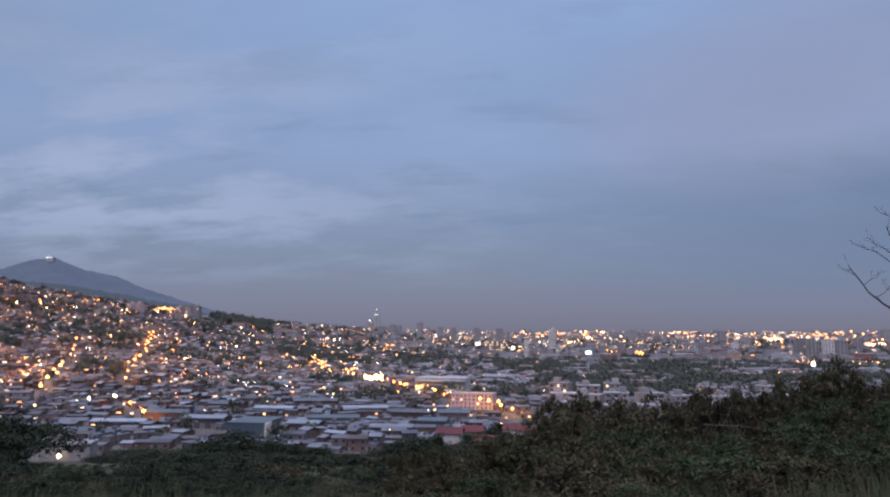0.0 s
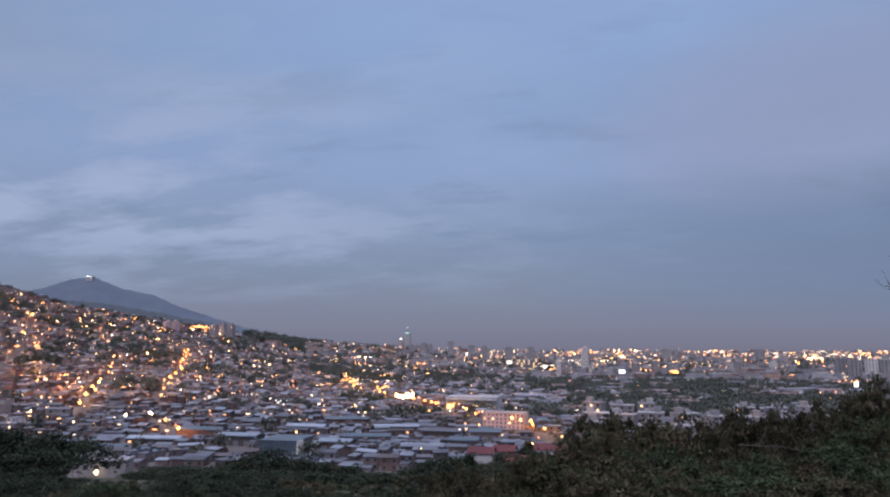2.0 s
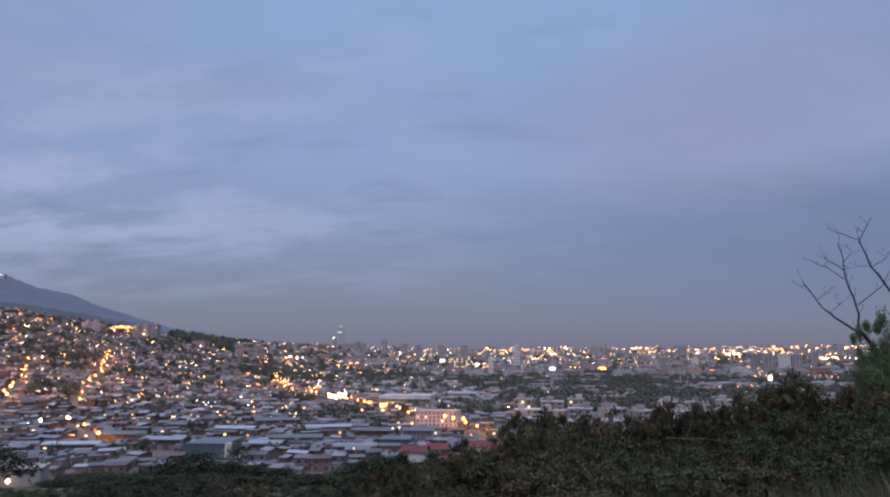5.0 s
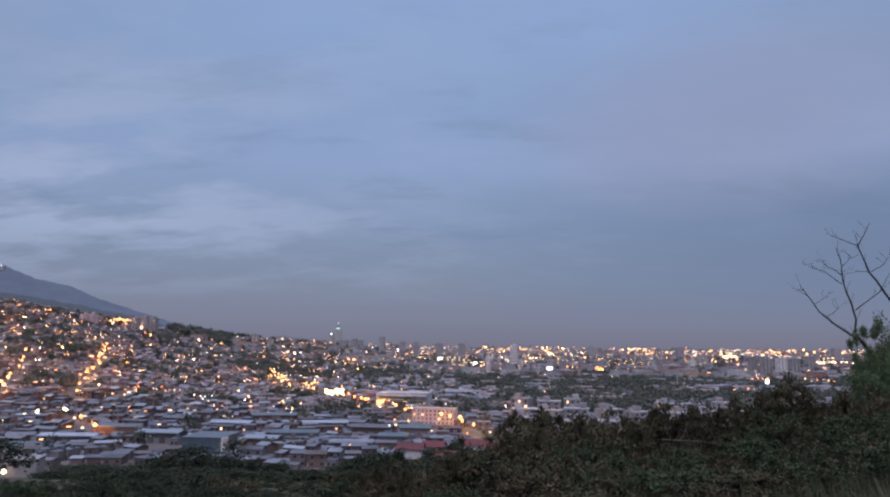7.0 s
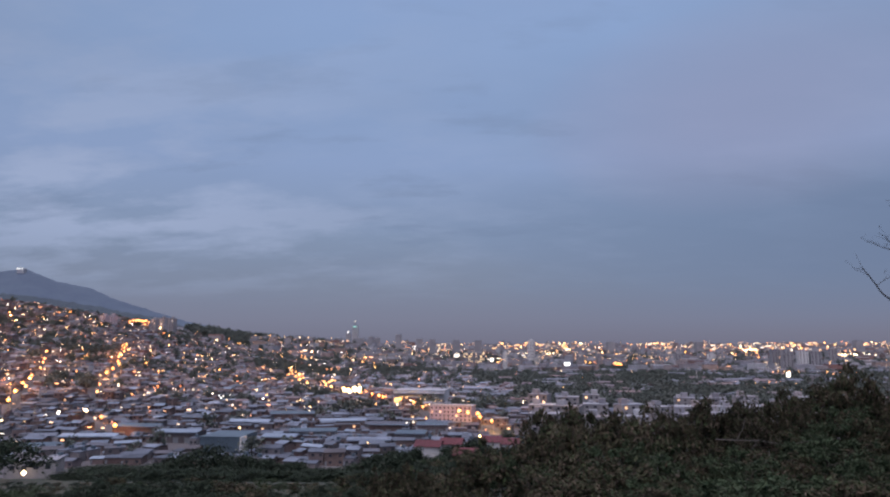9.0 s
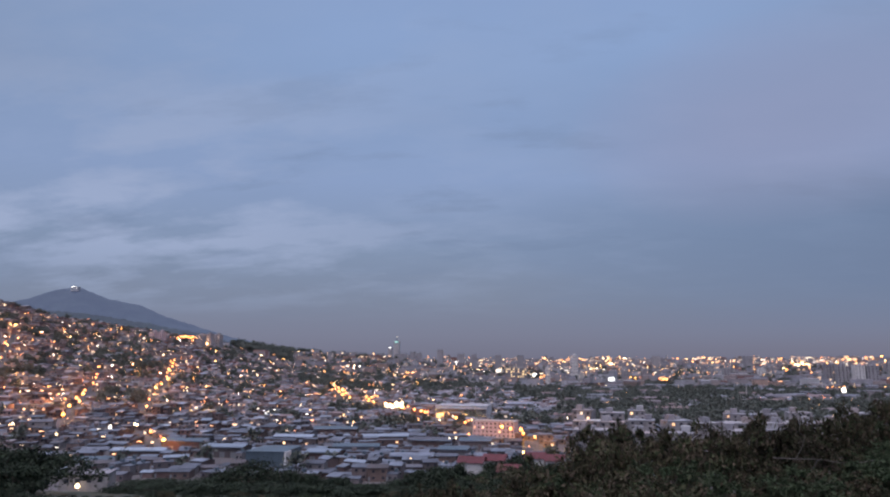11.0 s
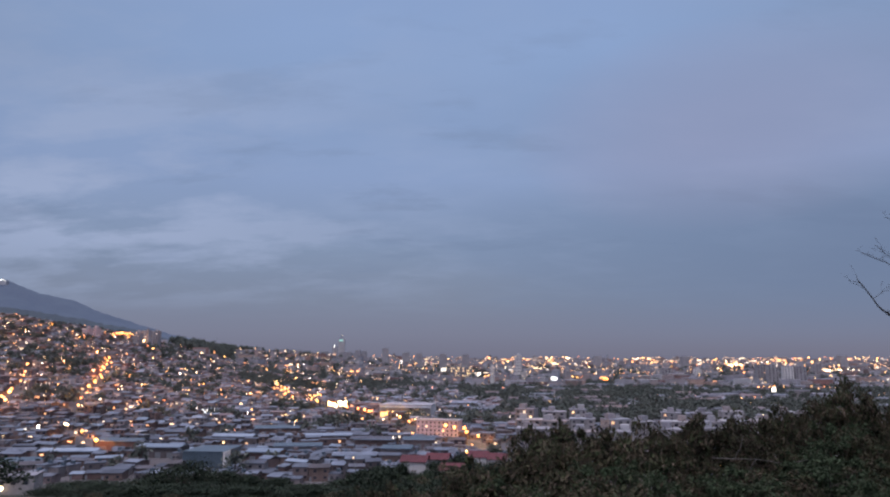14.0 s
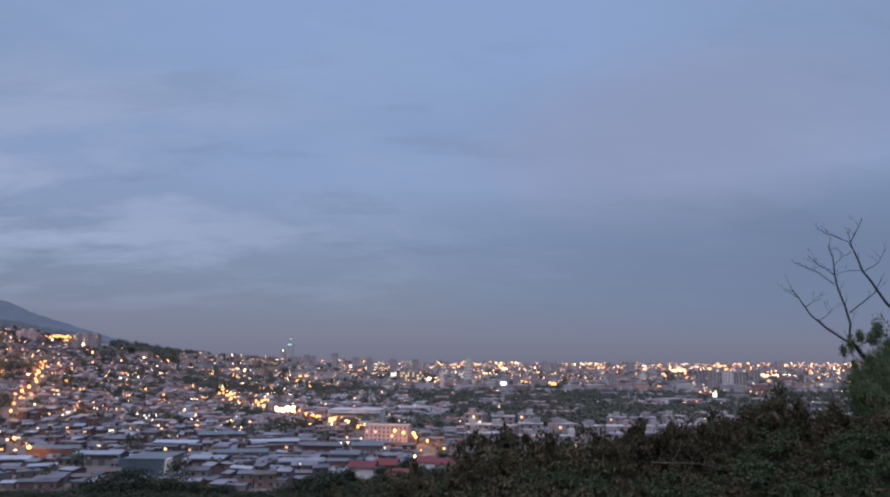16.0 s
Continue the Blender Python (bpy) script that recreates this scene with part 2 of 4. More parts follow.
ORANGE, AMBER, WARM, WHITE = (1.0, 0.22, 0.03), (1.0, 0.36, 0.06), (1.0, 0.60, 0.24), (1.0, 0.86, 0.72)
M = {
    "earth": material("earth_and_scrub", [(0.030, 0.036, 0.022)], 0.95, 0.15, 0.7, fine=12),
    "city_ground": material("street_dust_and_asphalt", [(0.10, 0.092, 0.095)], 0.9, 0.03, 0.5, fine=10),
    "asphalt": material("asphalt", [(0.06, 0.06, 0.062)], 0.85, 0.1, 0.4),
    # wall and roof of farther houses: colours lightened partly for haze
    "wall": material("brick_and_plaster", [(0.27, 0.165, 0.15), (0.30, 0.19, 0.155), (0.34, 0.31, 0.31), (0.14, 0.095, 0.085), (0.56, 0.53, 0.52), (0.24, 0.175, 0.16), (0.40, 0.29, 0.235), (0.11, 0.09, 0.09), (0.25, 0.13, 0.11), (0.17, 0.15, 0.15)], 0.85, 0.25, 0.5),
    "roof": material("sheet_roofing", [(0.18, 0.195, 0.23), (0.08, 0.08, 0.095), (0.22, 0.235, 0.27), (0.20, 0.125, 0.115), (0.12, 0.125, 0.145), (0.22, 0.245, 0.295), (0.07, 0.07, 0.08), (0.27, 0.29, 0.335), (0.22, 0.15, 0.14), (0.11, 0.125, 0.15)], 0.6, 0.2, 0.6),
    # darker colours for the houses close by
    "near_wall": material("near_brick_and_block", [(0.10, 0.065, 0.060), (0.15, 0.10, 0.09), (0.20, 0.185, 0.19), (0.07, 0.055, 0.055), (0.33, 0.31, 0.31), (0.12, 0.085, 0.08), (0.17, 0.12, 0.10)], 0.85, 0.25, 0.5),
    "near_roof": material("near_sheet_roofing", [(0.10, 0.115, 0.145), (0.05, 0.055, 0.07), (0.15, 0.175, 0.22), (0.075, 0.06, 0.06), (0.085, 0.095, 0.12), (0.165, 0.19, 0.235), (0.06, 0.065, 0.085), (0.12, 0.14, 0.175), (0.055, 0.05, 0.055)], 0.6, 0.2, 0.6),
    "white_roof": material("white_metal_roofing", [(0.30, 0.345, 0.41), (0.17, 0.21, 0.26)], 0.45, 0.15, 0.3),
    "zinc": material("blue_grey_sheeting", [(0.075, 0.105, 0.13)], 0.5, 0.1, 0.4),
    "red": material("red_clay_tile", [(0.105, 0.026, 0.032), (0.08, 0.022, 0.028)], 0.8, 0.4, 0.4),
    "white": material("white_plaster", [(0.62, 0.60, 0.57), (0.50, 0.48, 0.47)], 0.8, 0.2, 0.25),
    "flat_wall": material("weathered_render", [(0.24, 0.23, 0.235), (0.30, 0.28, 0.28), (0.20, 0.185, 0.19)], 0.85, 0.15, 0.5),
    "pink": material("pink_plaster", [(0.55, 0.42, 0.42)], 0.8, 0.15, 0.25),
    "concrete": material("concrete", [(0.42, 0.42, 0.44), (0.55, 0.54, 0.54), (0.34, 0.34, 0.36), (0.48, 0.43, 0.40)], 0.8, 0.1, 0.3),
    "far_wall": material("grey_city_walls", [(0.28, 0.27, 0.29), (0.36, 0.355, 0.365), (0.22, 0.215, 0.24), (0.31, 0.26, 0.25), (0.26, 0.27, 0.30), (0.43, 0.42, 0.42)], 0.85, 0.08, 0.4),
    "tower_wall": material("weathered_tower_concrete", [(0.30, 0.285, 0.29), (0.25, 0.24, 0.25), (0.35, 0.33, 0.33)], 0.8, 0.08, 0.3),
    "glass": material("dark_window", [(0.03, 0.035, 0.045), (0.05, 0.05, 0.06)], 0.15, 0.3, 0.2),
    "steel": material("galvanised_steel", [(0.25, 0.26, 0.27)], 0.5, 0.8, 0.2, 0.6),
    "bark": material("bark", [(0.075, 0.055, 0.042), (0.055, 0.042, 0.034)], 0.9, 6.0, 0.5, bump=0.5),
    "dead_bark": material("dead_grey_bark", [(0.030, 0.026, 0.026)], 0.9, 8.0, 0.4, bump=0.4),
    "pale_wood": material("pale_dead_wood", [(0.085, 0.074, 0.068)], 0.9, 6.0, 0.5),
    "leaf": material("shrub_leaf", [(0.024, 0.030, 0.016), (0.046, 0.052, 0.026), (0.066, 0.048, 0.034), (0.034, 0.050, 0.022), (0.098, 0.076, 0.054), (0.030, 0.026, 0.020)], 0.85, 0.5, 0.9, fine=4, gloss=0.12),
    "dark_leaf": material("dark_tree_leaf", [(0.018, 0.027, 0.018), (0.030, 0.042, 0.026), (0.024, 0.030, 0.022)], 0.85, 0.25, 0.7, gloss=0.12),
    "green_leaf": material("bright_shrub_leaf", [(0.029, 0.046, 0.024), (0.048, 0.068, 0.036), (0.038, 0.044, 0.027)], 0.85, 1.5, 0.5, gloss=0.12),
    "fresh_leaf": material("fresh_leaf", [(0.070, 0.112, 0.055), (0.105, 0.150, 0.078), (0.058, 0.085, 0.042)], 0.85, 1.5, 0.5, gloss=0.15),
    # city trees: paler than dark_leaf, distance haze is put into the colour
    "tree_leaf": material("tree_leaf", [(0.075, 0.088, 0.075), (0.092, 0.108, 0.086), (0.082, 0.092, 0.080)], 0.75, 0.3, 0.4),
    "grass": material("dry_and_green_grass", [(0.04, 0.07, 0.027), (0.07, 0.08, 0.04), (0.10, 0.08, 0.05), (0.035, 0.06, 0.025)], 0.8, 0.8, 0.5),
    "street_light": emitter("street_light", [(0.0, ORANGE), (0.22, AMBER), (0.4, (1.0, 0.48, 0.15)), (0.6, WARM), (0.82, (1.0, 0.80, 0.58)), (1.0, WHITE)], 10.0, 2.0),
    "sodium": emitter("sodium_light", [(0.0, ORANGE), (0.6, AMBER), (1.0, (1.0, 0.42, 0.09))], 7.0),
    "far_light": emitter("far_city_light", [(0.0, ORANGE), (0.3, AMBER), (0.6, (1.0, 0.52, 0.15)), (0.85, WARM), (1.0, WHITE)], 7.5, 2.0),
    "flood": emitter("flood_light", [(0.0, (1.0, 0.66, 0.32)), (1.0, (1.0, 0.76, 0.45))], 8.0),
    "white_light": emitter("white_light", [(0.0, (1.0, 0.90, 0.75)), (1.0, (0.92, 0.96, 1.0))], 3.0),
    "lit_window": emitter("lit_window", [(0.0, (1.0, 0.40, 0.10)), (0.5, (1.0, 0.62, 0.28)), (1.0, (1.0, 0.85, 0.65))], 1.7),
    # emission that stands in for lamplight on house fronts
    "lit_front": emitter("lit_front_glow", [(0.0, (1.0, 0.30, 0.08)), (0.4, (1.0, 0.50, 0.20)), (0.75, (1.0, 0.72, 0.45)), (1.0, (1.0, 0.92, 0.85))], 2.2, 2.5),
    "shop": emitter("lit_shop_front", [(0.0, (1.0, 0.55, 0.13)), (1.0, (1.0, 0.64, 0.22))], 1.7),
    "teal": emitter("teal_light", [(0.0, (0.15, 0.85, 0.85)), (1.0, (0.2, 0.9, 0.9))], 0.6),
    "violet": emitter("violet_sign", [(0.0, (0.35, 0.12, 1.0)), (1.0, (0.45, 0.2, 1.0))], 5.0),
    "red_light": emitter("red_light", [(0.0, (1.0, 0.08, 0.04)), (1.0, (1.0, 0.1, 0.05))], 5.0),
}


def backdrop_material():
    """A wooded mountain kilometres off, its air haze put in as blue emission."""
    m = material("hazed_forest", [(0.030, 0.04, 0.034)], 0.95, 0.006, 0.5, fine=8)
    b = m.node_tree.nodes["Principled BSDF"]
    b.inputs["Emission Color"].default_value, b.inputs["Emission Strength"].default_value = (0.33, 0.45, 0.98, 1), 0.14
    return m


M["hazed_forest"] = backdrop_material()


# ---- mesh helpers ----
class Soup:
    """Loose boxes, sheets and leaves gathered into one mesh."""

    def __init__(self):
        self.v, self.f, self.m, self.n = [], [], [], 0

    def add(self, verts, faces, mi=0):
        self.v.append(np.asarray(verts, float).reshape(-1, 3))
        for q in faces:
            self.f.append([i + self.n for i in q])
            self.m.append(mi)
        self.n += len(self.v[-1])

    def box(self, x, y, z, w, d, h, turn=0.0, mi=0):
        """A box on (x, y, z), w wide, d deep, h high."""
        c, s = math.cos(turn), math.sin(turn)
        pts = [(x + c * a * w / 2 - s * b * d / 2, y + s * a * w / 2 + c * b * d / 2, z + k * h) for k in (0, 1) for a, b in ((-1, -1), (1, -1), (1, 1), (-1, 1))]
        self.add(pts, ((0, 1, 5, 4), (1, 2, 6, 5), (2, 3, 7, 6), (3, 0, 4, 7), (4, 5, 6, 7), (3, 2, 1, 0)), mi)

    def gable(self, x, y, z, w, d, h, turn=0.0, mi=0, over=0.4, thick=0.18):
        """A low pitched roof, its ridge along the width, with real thickness."""
        c, s = math.cos(turn), math.sin(turn)
        a, b = w / 2 + over, d / 2 + over
        prof = [(-b, 0.0), (0.0, h), (b, 0.0), (b, thick), (0.0, h + thick), (-b, thick)]
        pts = [(x + c * e - s * q, y + s * e + c * q, z + k) for e in (-a, a) for q, k in prof]
        self.add(pts, ((0, 1, 7, 6), (1, 2, 8, 7), (2, 3, 9, 8), (3, 4, 10, 9), (4, 5, 11, 10), (5, 0, 6, 11), (0, 5, 4, 1), (1, 4, 3, 2), (6, 7, 10, 11), (7, 8, 9, 10)), mi)

    def bulb(self, x, y, z, r, mi=0):
        pts = [(x + r, y, z), (x - r, y, z), (x, y + r, z), (x, y - r, z), (x, y, z + r), (x, y, z - r)]
        self.add(pts, ((0, 2, 4), (2, 1, 4), (1, 3, 4), (3, 0, 4), (2, 0, 5), (1, 2, 5), (3, 1, 5), (0, 3, 5)), mi)

    def tube(self, pts, r0, r1, sides=6, mi=0):
        """A tapered limb along pts."""
        pts = [Vector(p) for p in pts]
        ring = []
        for i, p in enumerate(pts):
            way = (pts[min(i + 1, len(pts) - 1)] - pts[max(i - 1, 0)]).normalized()
            side = way.cross(Vector((0.31, 0.83, 0.46))).normalized()
            other = way.cross(side)
            r = r0 + (r1 - r0) * i / (len(pts) - 1)
            ring += [p + r * (math.cos(k * math.tau / sides) * side + math.sin(k * math.tau / sides) * other) for k in range(sides)]
        fs = [(i * sides + k, i * sides + (k + 1) % sides, (i + 1) * sides + (k + 1) % sides, (i + 1) * sides + k) for i in range(len(pts) - 1) for k in range(sides)]
        fs += [tuple(range(sides))[::-1], tuple(range((len(pts) - 1) * sides, len(pts) * sides))]
        self.add([tuple(p) for p in ring], fs, mi)

    def leaves(self, centres, size, rng, mi=0, droop=0.3, slim=0.5):
        """A pointed, folded leaf at each centre, turned at random."""
        n = len(centres)
        a = rng.normal(size=(n, 3))
        a[:, 2] -= droop
        a /= np.linalg.norm(a, axis=1)[:, None]
        b = np.cross(a, rng.normal(size=(n, 3)))
        b /= np.linalg.norm(b, axis=1)[:, None]
        c = np.cross(a, b)
        s = (size * rng.uniform(0.6, 1.4, n))[:, None]
        quads = np.stack([centres - a * s * 0.5, centres + b * s * slim * 0.5 + c * s * 0.08, centres + a * s * 0.5, centres - b * s * slim * 0.5 + c * s * 0.08], 1)
        self.v.append(quads.reshape(-1, 3))
        base = self.n + 4 * np.arange(n)
        self.f += np.stack([base, base + 1, base + 2, base + 3], 1).tolist()
        self.m += [mi] * n
        self.n += 4 * n

    def merge(self, verts, faces, mats):
        self.v.append(verts)
        self.f += [[i + self.n for i in q] for q in faces]
        self.m += mats
        self.n += len(verts)

    def mesh(self, name, mats):
        me = bpy.data.meshes.new(name)
        me.from_pydata(np.concatenate(self.v).tolist() if self.v else [], [], self.f)
        for m in mats:
            me.materials.append(M[m])
        if len(mats) > 1:
            me.polygons.foreach_set("material_index", self.m)
        me.update()
        return me


def part(name, soup, mats, parent=None, label="", at=None):
    mats = (mats,) if isinstance(mats, str) else mats
    data = soup.mesh(name, mats) if isinstance(soup, Soup) else soup
    ob = new(name, data)
    if parent is not None:
        ob.parent = parent
    if at is not None:
        ob.matrix_basis = at
    return tagged(ob, label)


def single(fn, *a, **k):
    s = Soup()
    fn(s, *a, **k)
    return s


# ---- the lie of the land ----
HU = [-2.2, -0.92, -0.81, -0.69, -0.555, -0.44, -0.316, -0.229, -0.115, 0.0, 2.2]
RIDGE = [0.20, 0.120, 0.095, 0.061, 0.041, 0.023, 0.007, 0.002, -0.003, -0.005, -0.005]
RIDGE_AT = [700, 900, 950, 1000, 1150, 1400, 1900, 2400, 3200, 4700, 4700]
FOOT_AT = [330, 350, 360, 380, 400, 430, 500, 650, 1000, 2500, 2500]
PLAIN = -54.0


def step(a, b, x):
    t = np.clip((x - a) / (b - a), 0, 1)
    return t * t * (3 - 2 * t)


def ground(x, y):
    """The height of the land: a hill behind the stand, a slope ahead, the plain, a hillside to the left."""
    x, y = np.asarray(x, float), np.asarray(y, float)
    r, phi = np.hypot(x, y), np.arctan2(x, y)
    held = np.clip(phi, -1.13, 1.13)
    u, far = np.tan(held), r * np.cos(held)
    foot, crest, rise = np.interp(u, HU, FOOT_AT), np.interp(u, HU, RIDGE_AT), np.interp(u, HU, RIDGE)
    top = EYE + rise * crest
    up = np.clip((far - foot) / (crest - foot), 0, 1)
    z = PLAIN + np.maximum(PLAIN * -1 - 0.184 * far, 0) + (top - PLAIN) * up ** 1.15
    z = z - np.where(u < -0.05, np.maximum(far - crest, 0) * 0.05, 0)
    z = z + 0.14 * np.clip(x, 0, 20) * (1 - step(30, 90, far)) * (1 - step(1.0, 1.3, abs(phi)))
    back = step(1.13, 2.0, abs(phi))
    return np.maximum(z, PLAIN) * (1 - back) + (0.10 * np.minimum(r, 400) - 0.03 * np.clip(r - 400, 0, 2000)) * back


def spot(u, e):
    """Where the sight line with slopes u across and e upward meets the land."""
    far = np.concatenate([np.arange(6, 1500, 1.0), np.arange(1500, 4900, 4.0)])
    low = np.nonzero(EYE + e * far <= ground(u * far, far))[0]
    d = far[low[0]] if len(low) else 4800.0
    return u * d, d, float(ground(u * d, d))


def build_ground():
    rr = np.concatenate([[0.0], np.geomspace(1.5, 300, 90), np.arange(312, 1400, 12), np.geomspace(1410, 4950, 70)])
    ph = np.concatenate([np.linspace(-0.95, 0.95, 261), np.linspace(0.95, 2 * math.pi - 0.95, 60)[1:-1]])
    R, P = np.meshgrid(rr[1:], ph, indexing="ij")
    X, Y = R * np.sin(P), R * np.cos(P)
    Z = ground(X, Y)
    rng = np.random.default_rng(3)
    Z = Z + rng.normal(0, 0.06, Z.shape) * (R < 250) * (R > 3)
    n, k = Z.shape
    verts = [(0.0, 0.0, 0.0)] + np.stack([X, Y, Z], -1).reshape(-1, 3).tolist()
    faces, mats = [(0, 1 + (j + 1) % k, 1 + j) for j in range(k)], [0] * k
    for i in range(n - 1):
        for j in range(k):
            a, b = 1 + i * k + j, 1 + i * k + (j + 1) % k
            faces.append((a, b, b + k, a + k))
            mats.append(1 if R[i, 0] > 260 and abs(P[i, j]) < 1.3 else 0)
    me = bpy.data.meshes.new("ground")
    me.from_pydata(verts, [], faces)
    me.materials.append(M["earth"]), me.materials.append(M["city_ground"])
    me.polygons.foreach_set("material_index", mats)
    me.polygons.foreach_set("use_smooth", [True] * len(faces))
    tagged(new("ground", me), "scrub-covered slope falling to a wide built-up plain", "ground", kind="structure")


build_ground()


def build_mountain():
    mu = [-1.6, -1.1, -0.85, -0.729, -0.683, -0.655, -0.645, -0.596, -0.548, -0.50, -0.462, -0.406, -0.333, -0.26]
    me_ = [0.02, 0.05, 0.070, 0.0907, 0.1045, 0.108, 0.1075, 0.089, 0.080, 0.0592, 0.0485, 0.0309, 0.0150, -0.004]
    us, ss = np.linspace(-1.6, -0.26, 200), np.linspace(0, 1, 24)
    verts = []
    for u in us:
        e = float(np.interp(u, mu, me_))
        for s in ss:
            d = 3000 + 1400 * s
            fold = noise.fractal(Vector((u * 14, s * 2.0, 0.3)), 1.0, 2.0, 5)
            rough = noise.fractal(Vector((u * 90, s * 9, 2.1)), 1.0, 2.0, 3)
            z = EYE + e * d * s ** 0.9 + (fold * 60 * (1 - s) + rough * 9) * min(1, s * 3) - (1 - s) * 60
            verts.append((u * d, d, z))
    k = len(ss)
    faces = [(i * k + j, (i + 1) * k + j, (i + 1) * k + j + 1, i * k + j + 1) for i in range(len(us) - 1) for j in range(k - 1)]
    me = bpy.data.meshes.new("backdrop")
    me.from_pydata(verts, [], faces)
    me.materials.append(M["hazed_forest"])
    me.polygons.foreach_set("use_smooth", [True] * len(faces))
    tagged(new("backdrop", me), "hazy blue wooded mountain far behind the city", "mountain", kind="structure")
    # a darker wooded foothill before it
    fu = [-1.2, -0.95, -0.80, -0.69, -0.62, -0.55, -0.50, -0.44, -0.40, -0.37]
    fe = [0.06, 0.08, 0.083, 0.0725, 0.0665, 0.0545, 0.0455, 0.034, 0.021, 0.008]
    us, ss, verts = np.linspace(-1.2, -0.37, 150), np.linspace(0, 1, 12), []
    for u in us:
        e = float(np.interp(u, fu, fe))
        for s in ss:
            d = 1650 + 450 * s
            z = EYE + e * d * s + noise.fractal(Vector((u * 120, s * 5, 4.1)), 1.0, 2.0, 3) * 5 * s - (1 - s) * 40
            verts.append((u * d, d, z))
    k = len(ss)
    me = bpy.data.meshes.new("backdrop")
    faces = [(i * k + j, (i + 1) * k + j, (i + 1) * k + j + 1, i * k + j + 1) for i in range(len(us) - 1) for j in range(k - 1)]
    me.from_pydata(verts, [], faces)
    # nearer than the mountain, so its emission adds less haze
    near = M["hazed_forest"].copy()
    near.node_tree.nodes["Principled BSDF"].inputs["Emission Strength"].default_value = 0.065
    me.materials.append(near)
    me.polygons.foreach_set("use_smooth", [True] * len(faces))
    tagged(new("backdrop", me), "dark wooded foothill behind the hillside houses", "hill", kind="structure")
    # the lit summit
    root = new("summit_station")
    root.location = (-0.649 * 4350, 4350, EYE + 0.1055 * 4350)
    tagged(root, "small floodlit masts and building on the mountain top", "building")
    part("building", single(Soup.box, 0, -20, -20, 50, 20, 32), "concrete", root)
    for dx, h in ((-22, 26), (-9, 20), (20, 14)):
        part("mast", single(Soup.box, dx, 0, -20, 3.0, 3.0, h + 20), "steel", root)
    for dx, dz in ((-16, 8), (-4, 12), (8, 12), (18, 8)):
        part("light", single(Soup.bulb, dx, -40, dz, 3.6), "white_light", root)


build_mountain()


# ---- trees ----
def crown_points(rng, n, w, h, clumps):
    """Leaf places in uneven clumps that fill a crown w wide and h high, from z = 0 upward."""
    c = rng.normal(size=(clumps, 3))
    c /= np.linalg.norm(c, axis=1)[:, None]
    c *= rng.uniform(0.35, 1.0, clumps)[:, None] ** 0.6
    c[:, 2] = np.abs(c[:, 2]) * 1.0 - 0.15
    c *= (w / 2, w / 2, h * 0.9)
    pick = rng.integers(0, clumps, n)
    return c[pick] + rng.normal(size=(n, 3)) * (w * 0.085, w * 0.085, h * 0.085) + (0, 0, h * 0.12)


def tree_soups(seed, w, h, n, size):
    rng = np.random.default_rng(seed)
    trunk, crown = Soup(), Soup()
    bare = h * 0.25
    trunk.tube([(0, 0, -0.6), (w * 0.02, 0, bare), (w * 0.03, w * 0.02, h * 0.6)], h * 0.035, h * 0.015)
    for k in range(5):
        a = k * 1.26 + rng.uniform(0, 0.6)
        trunk.tube([(w * 0.02, 0, bare), (math.cos(a) * w * 0.18, math.sin(a) * w * 0.18, h * 0.5), (math.cos(a) * w * 0.34, math.sin(a) * w * 0.34, h * 0.7)], h * 0.018, h * 0.005, 5)
    pts = crown_points(rng, n, w, h - bare, 26)
    pts[:, 2] += bare
    crown.leaves(pts, size, rng, slim=0.75)
    return trunk, crown


def tree_thing(seed, w, h, n, size, label):
    root = new("tree")
    trunk, crown = tree_soups(seed, w, h, n, size)
    part("trunk", trunk, "bark", root)
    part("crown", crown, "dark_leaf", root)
    return tagged(root, label, "tree", "trees below the hill")


# ---- houses ----
CITY_TURN = -0.12


def house_proto(seed, w, d, h, flat):
    """A low street house: walls, sheet roof, windows, door."""
    rng = random.Random(seed)
    root = new("house")
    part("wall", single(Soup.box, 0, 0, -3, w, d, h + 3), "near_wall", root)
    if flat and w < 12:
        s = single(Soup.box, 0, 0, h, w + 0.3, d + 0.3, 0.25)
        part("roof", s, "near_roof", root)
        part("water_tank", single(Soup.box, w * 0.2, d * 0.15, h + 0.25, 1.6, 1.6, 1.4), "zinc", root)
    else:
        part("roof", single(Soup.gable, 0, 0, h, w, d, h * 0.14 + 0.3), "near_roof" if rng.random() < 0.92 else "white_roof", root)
    lit = rng.random()
    for k in range(int(h // 2.9)):
        for i in range(2):
            m = "lit_window" if lit < 0.15 and i == 0 and k == 0 else "glass"
            part("window", single(Soup.box, (i - 0.5) * w * 0.5 + 0.4, -d / 2, 1.0 + 2.9 * k, 1.3, 0.12, 1.2), m, root)
    part("door", single(Soup.box, -w * 0.42, -d / 2, 0, 0.95, 0.12, 2.05), "steel", root)
    return tagged(root, "low brick and plaster street house under sheet roofing", "house", "street houses")


def house_into(s, x, y, z, w, d, h, turn, rng):
    """The same kind of house, far off, in a joined mesh."""
    # close houses take the darker set, the rest the set lightened for haze
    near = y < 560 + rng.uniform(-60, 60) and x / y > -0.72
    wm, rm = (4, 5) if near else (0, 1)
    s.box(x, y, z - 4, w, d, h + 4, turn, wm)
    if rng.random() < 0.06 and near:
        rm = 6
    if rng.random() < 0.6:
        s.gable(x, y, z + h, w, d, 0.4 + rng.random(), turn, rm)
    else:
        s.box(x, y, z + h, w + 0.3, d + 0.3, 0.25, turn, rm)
        if rng.random() < 0.5:
            s.box(x + rng.uniform(-2, 2), y + rng.uniform(-2, 2), z + h + 0.2, 2.2, 2.2, 1.6, turn, wm)
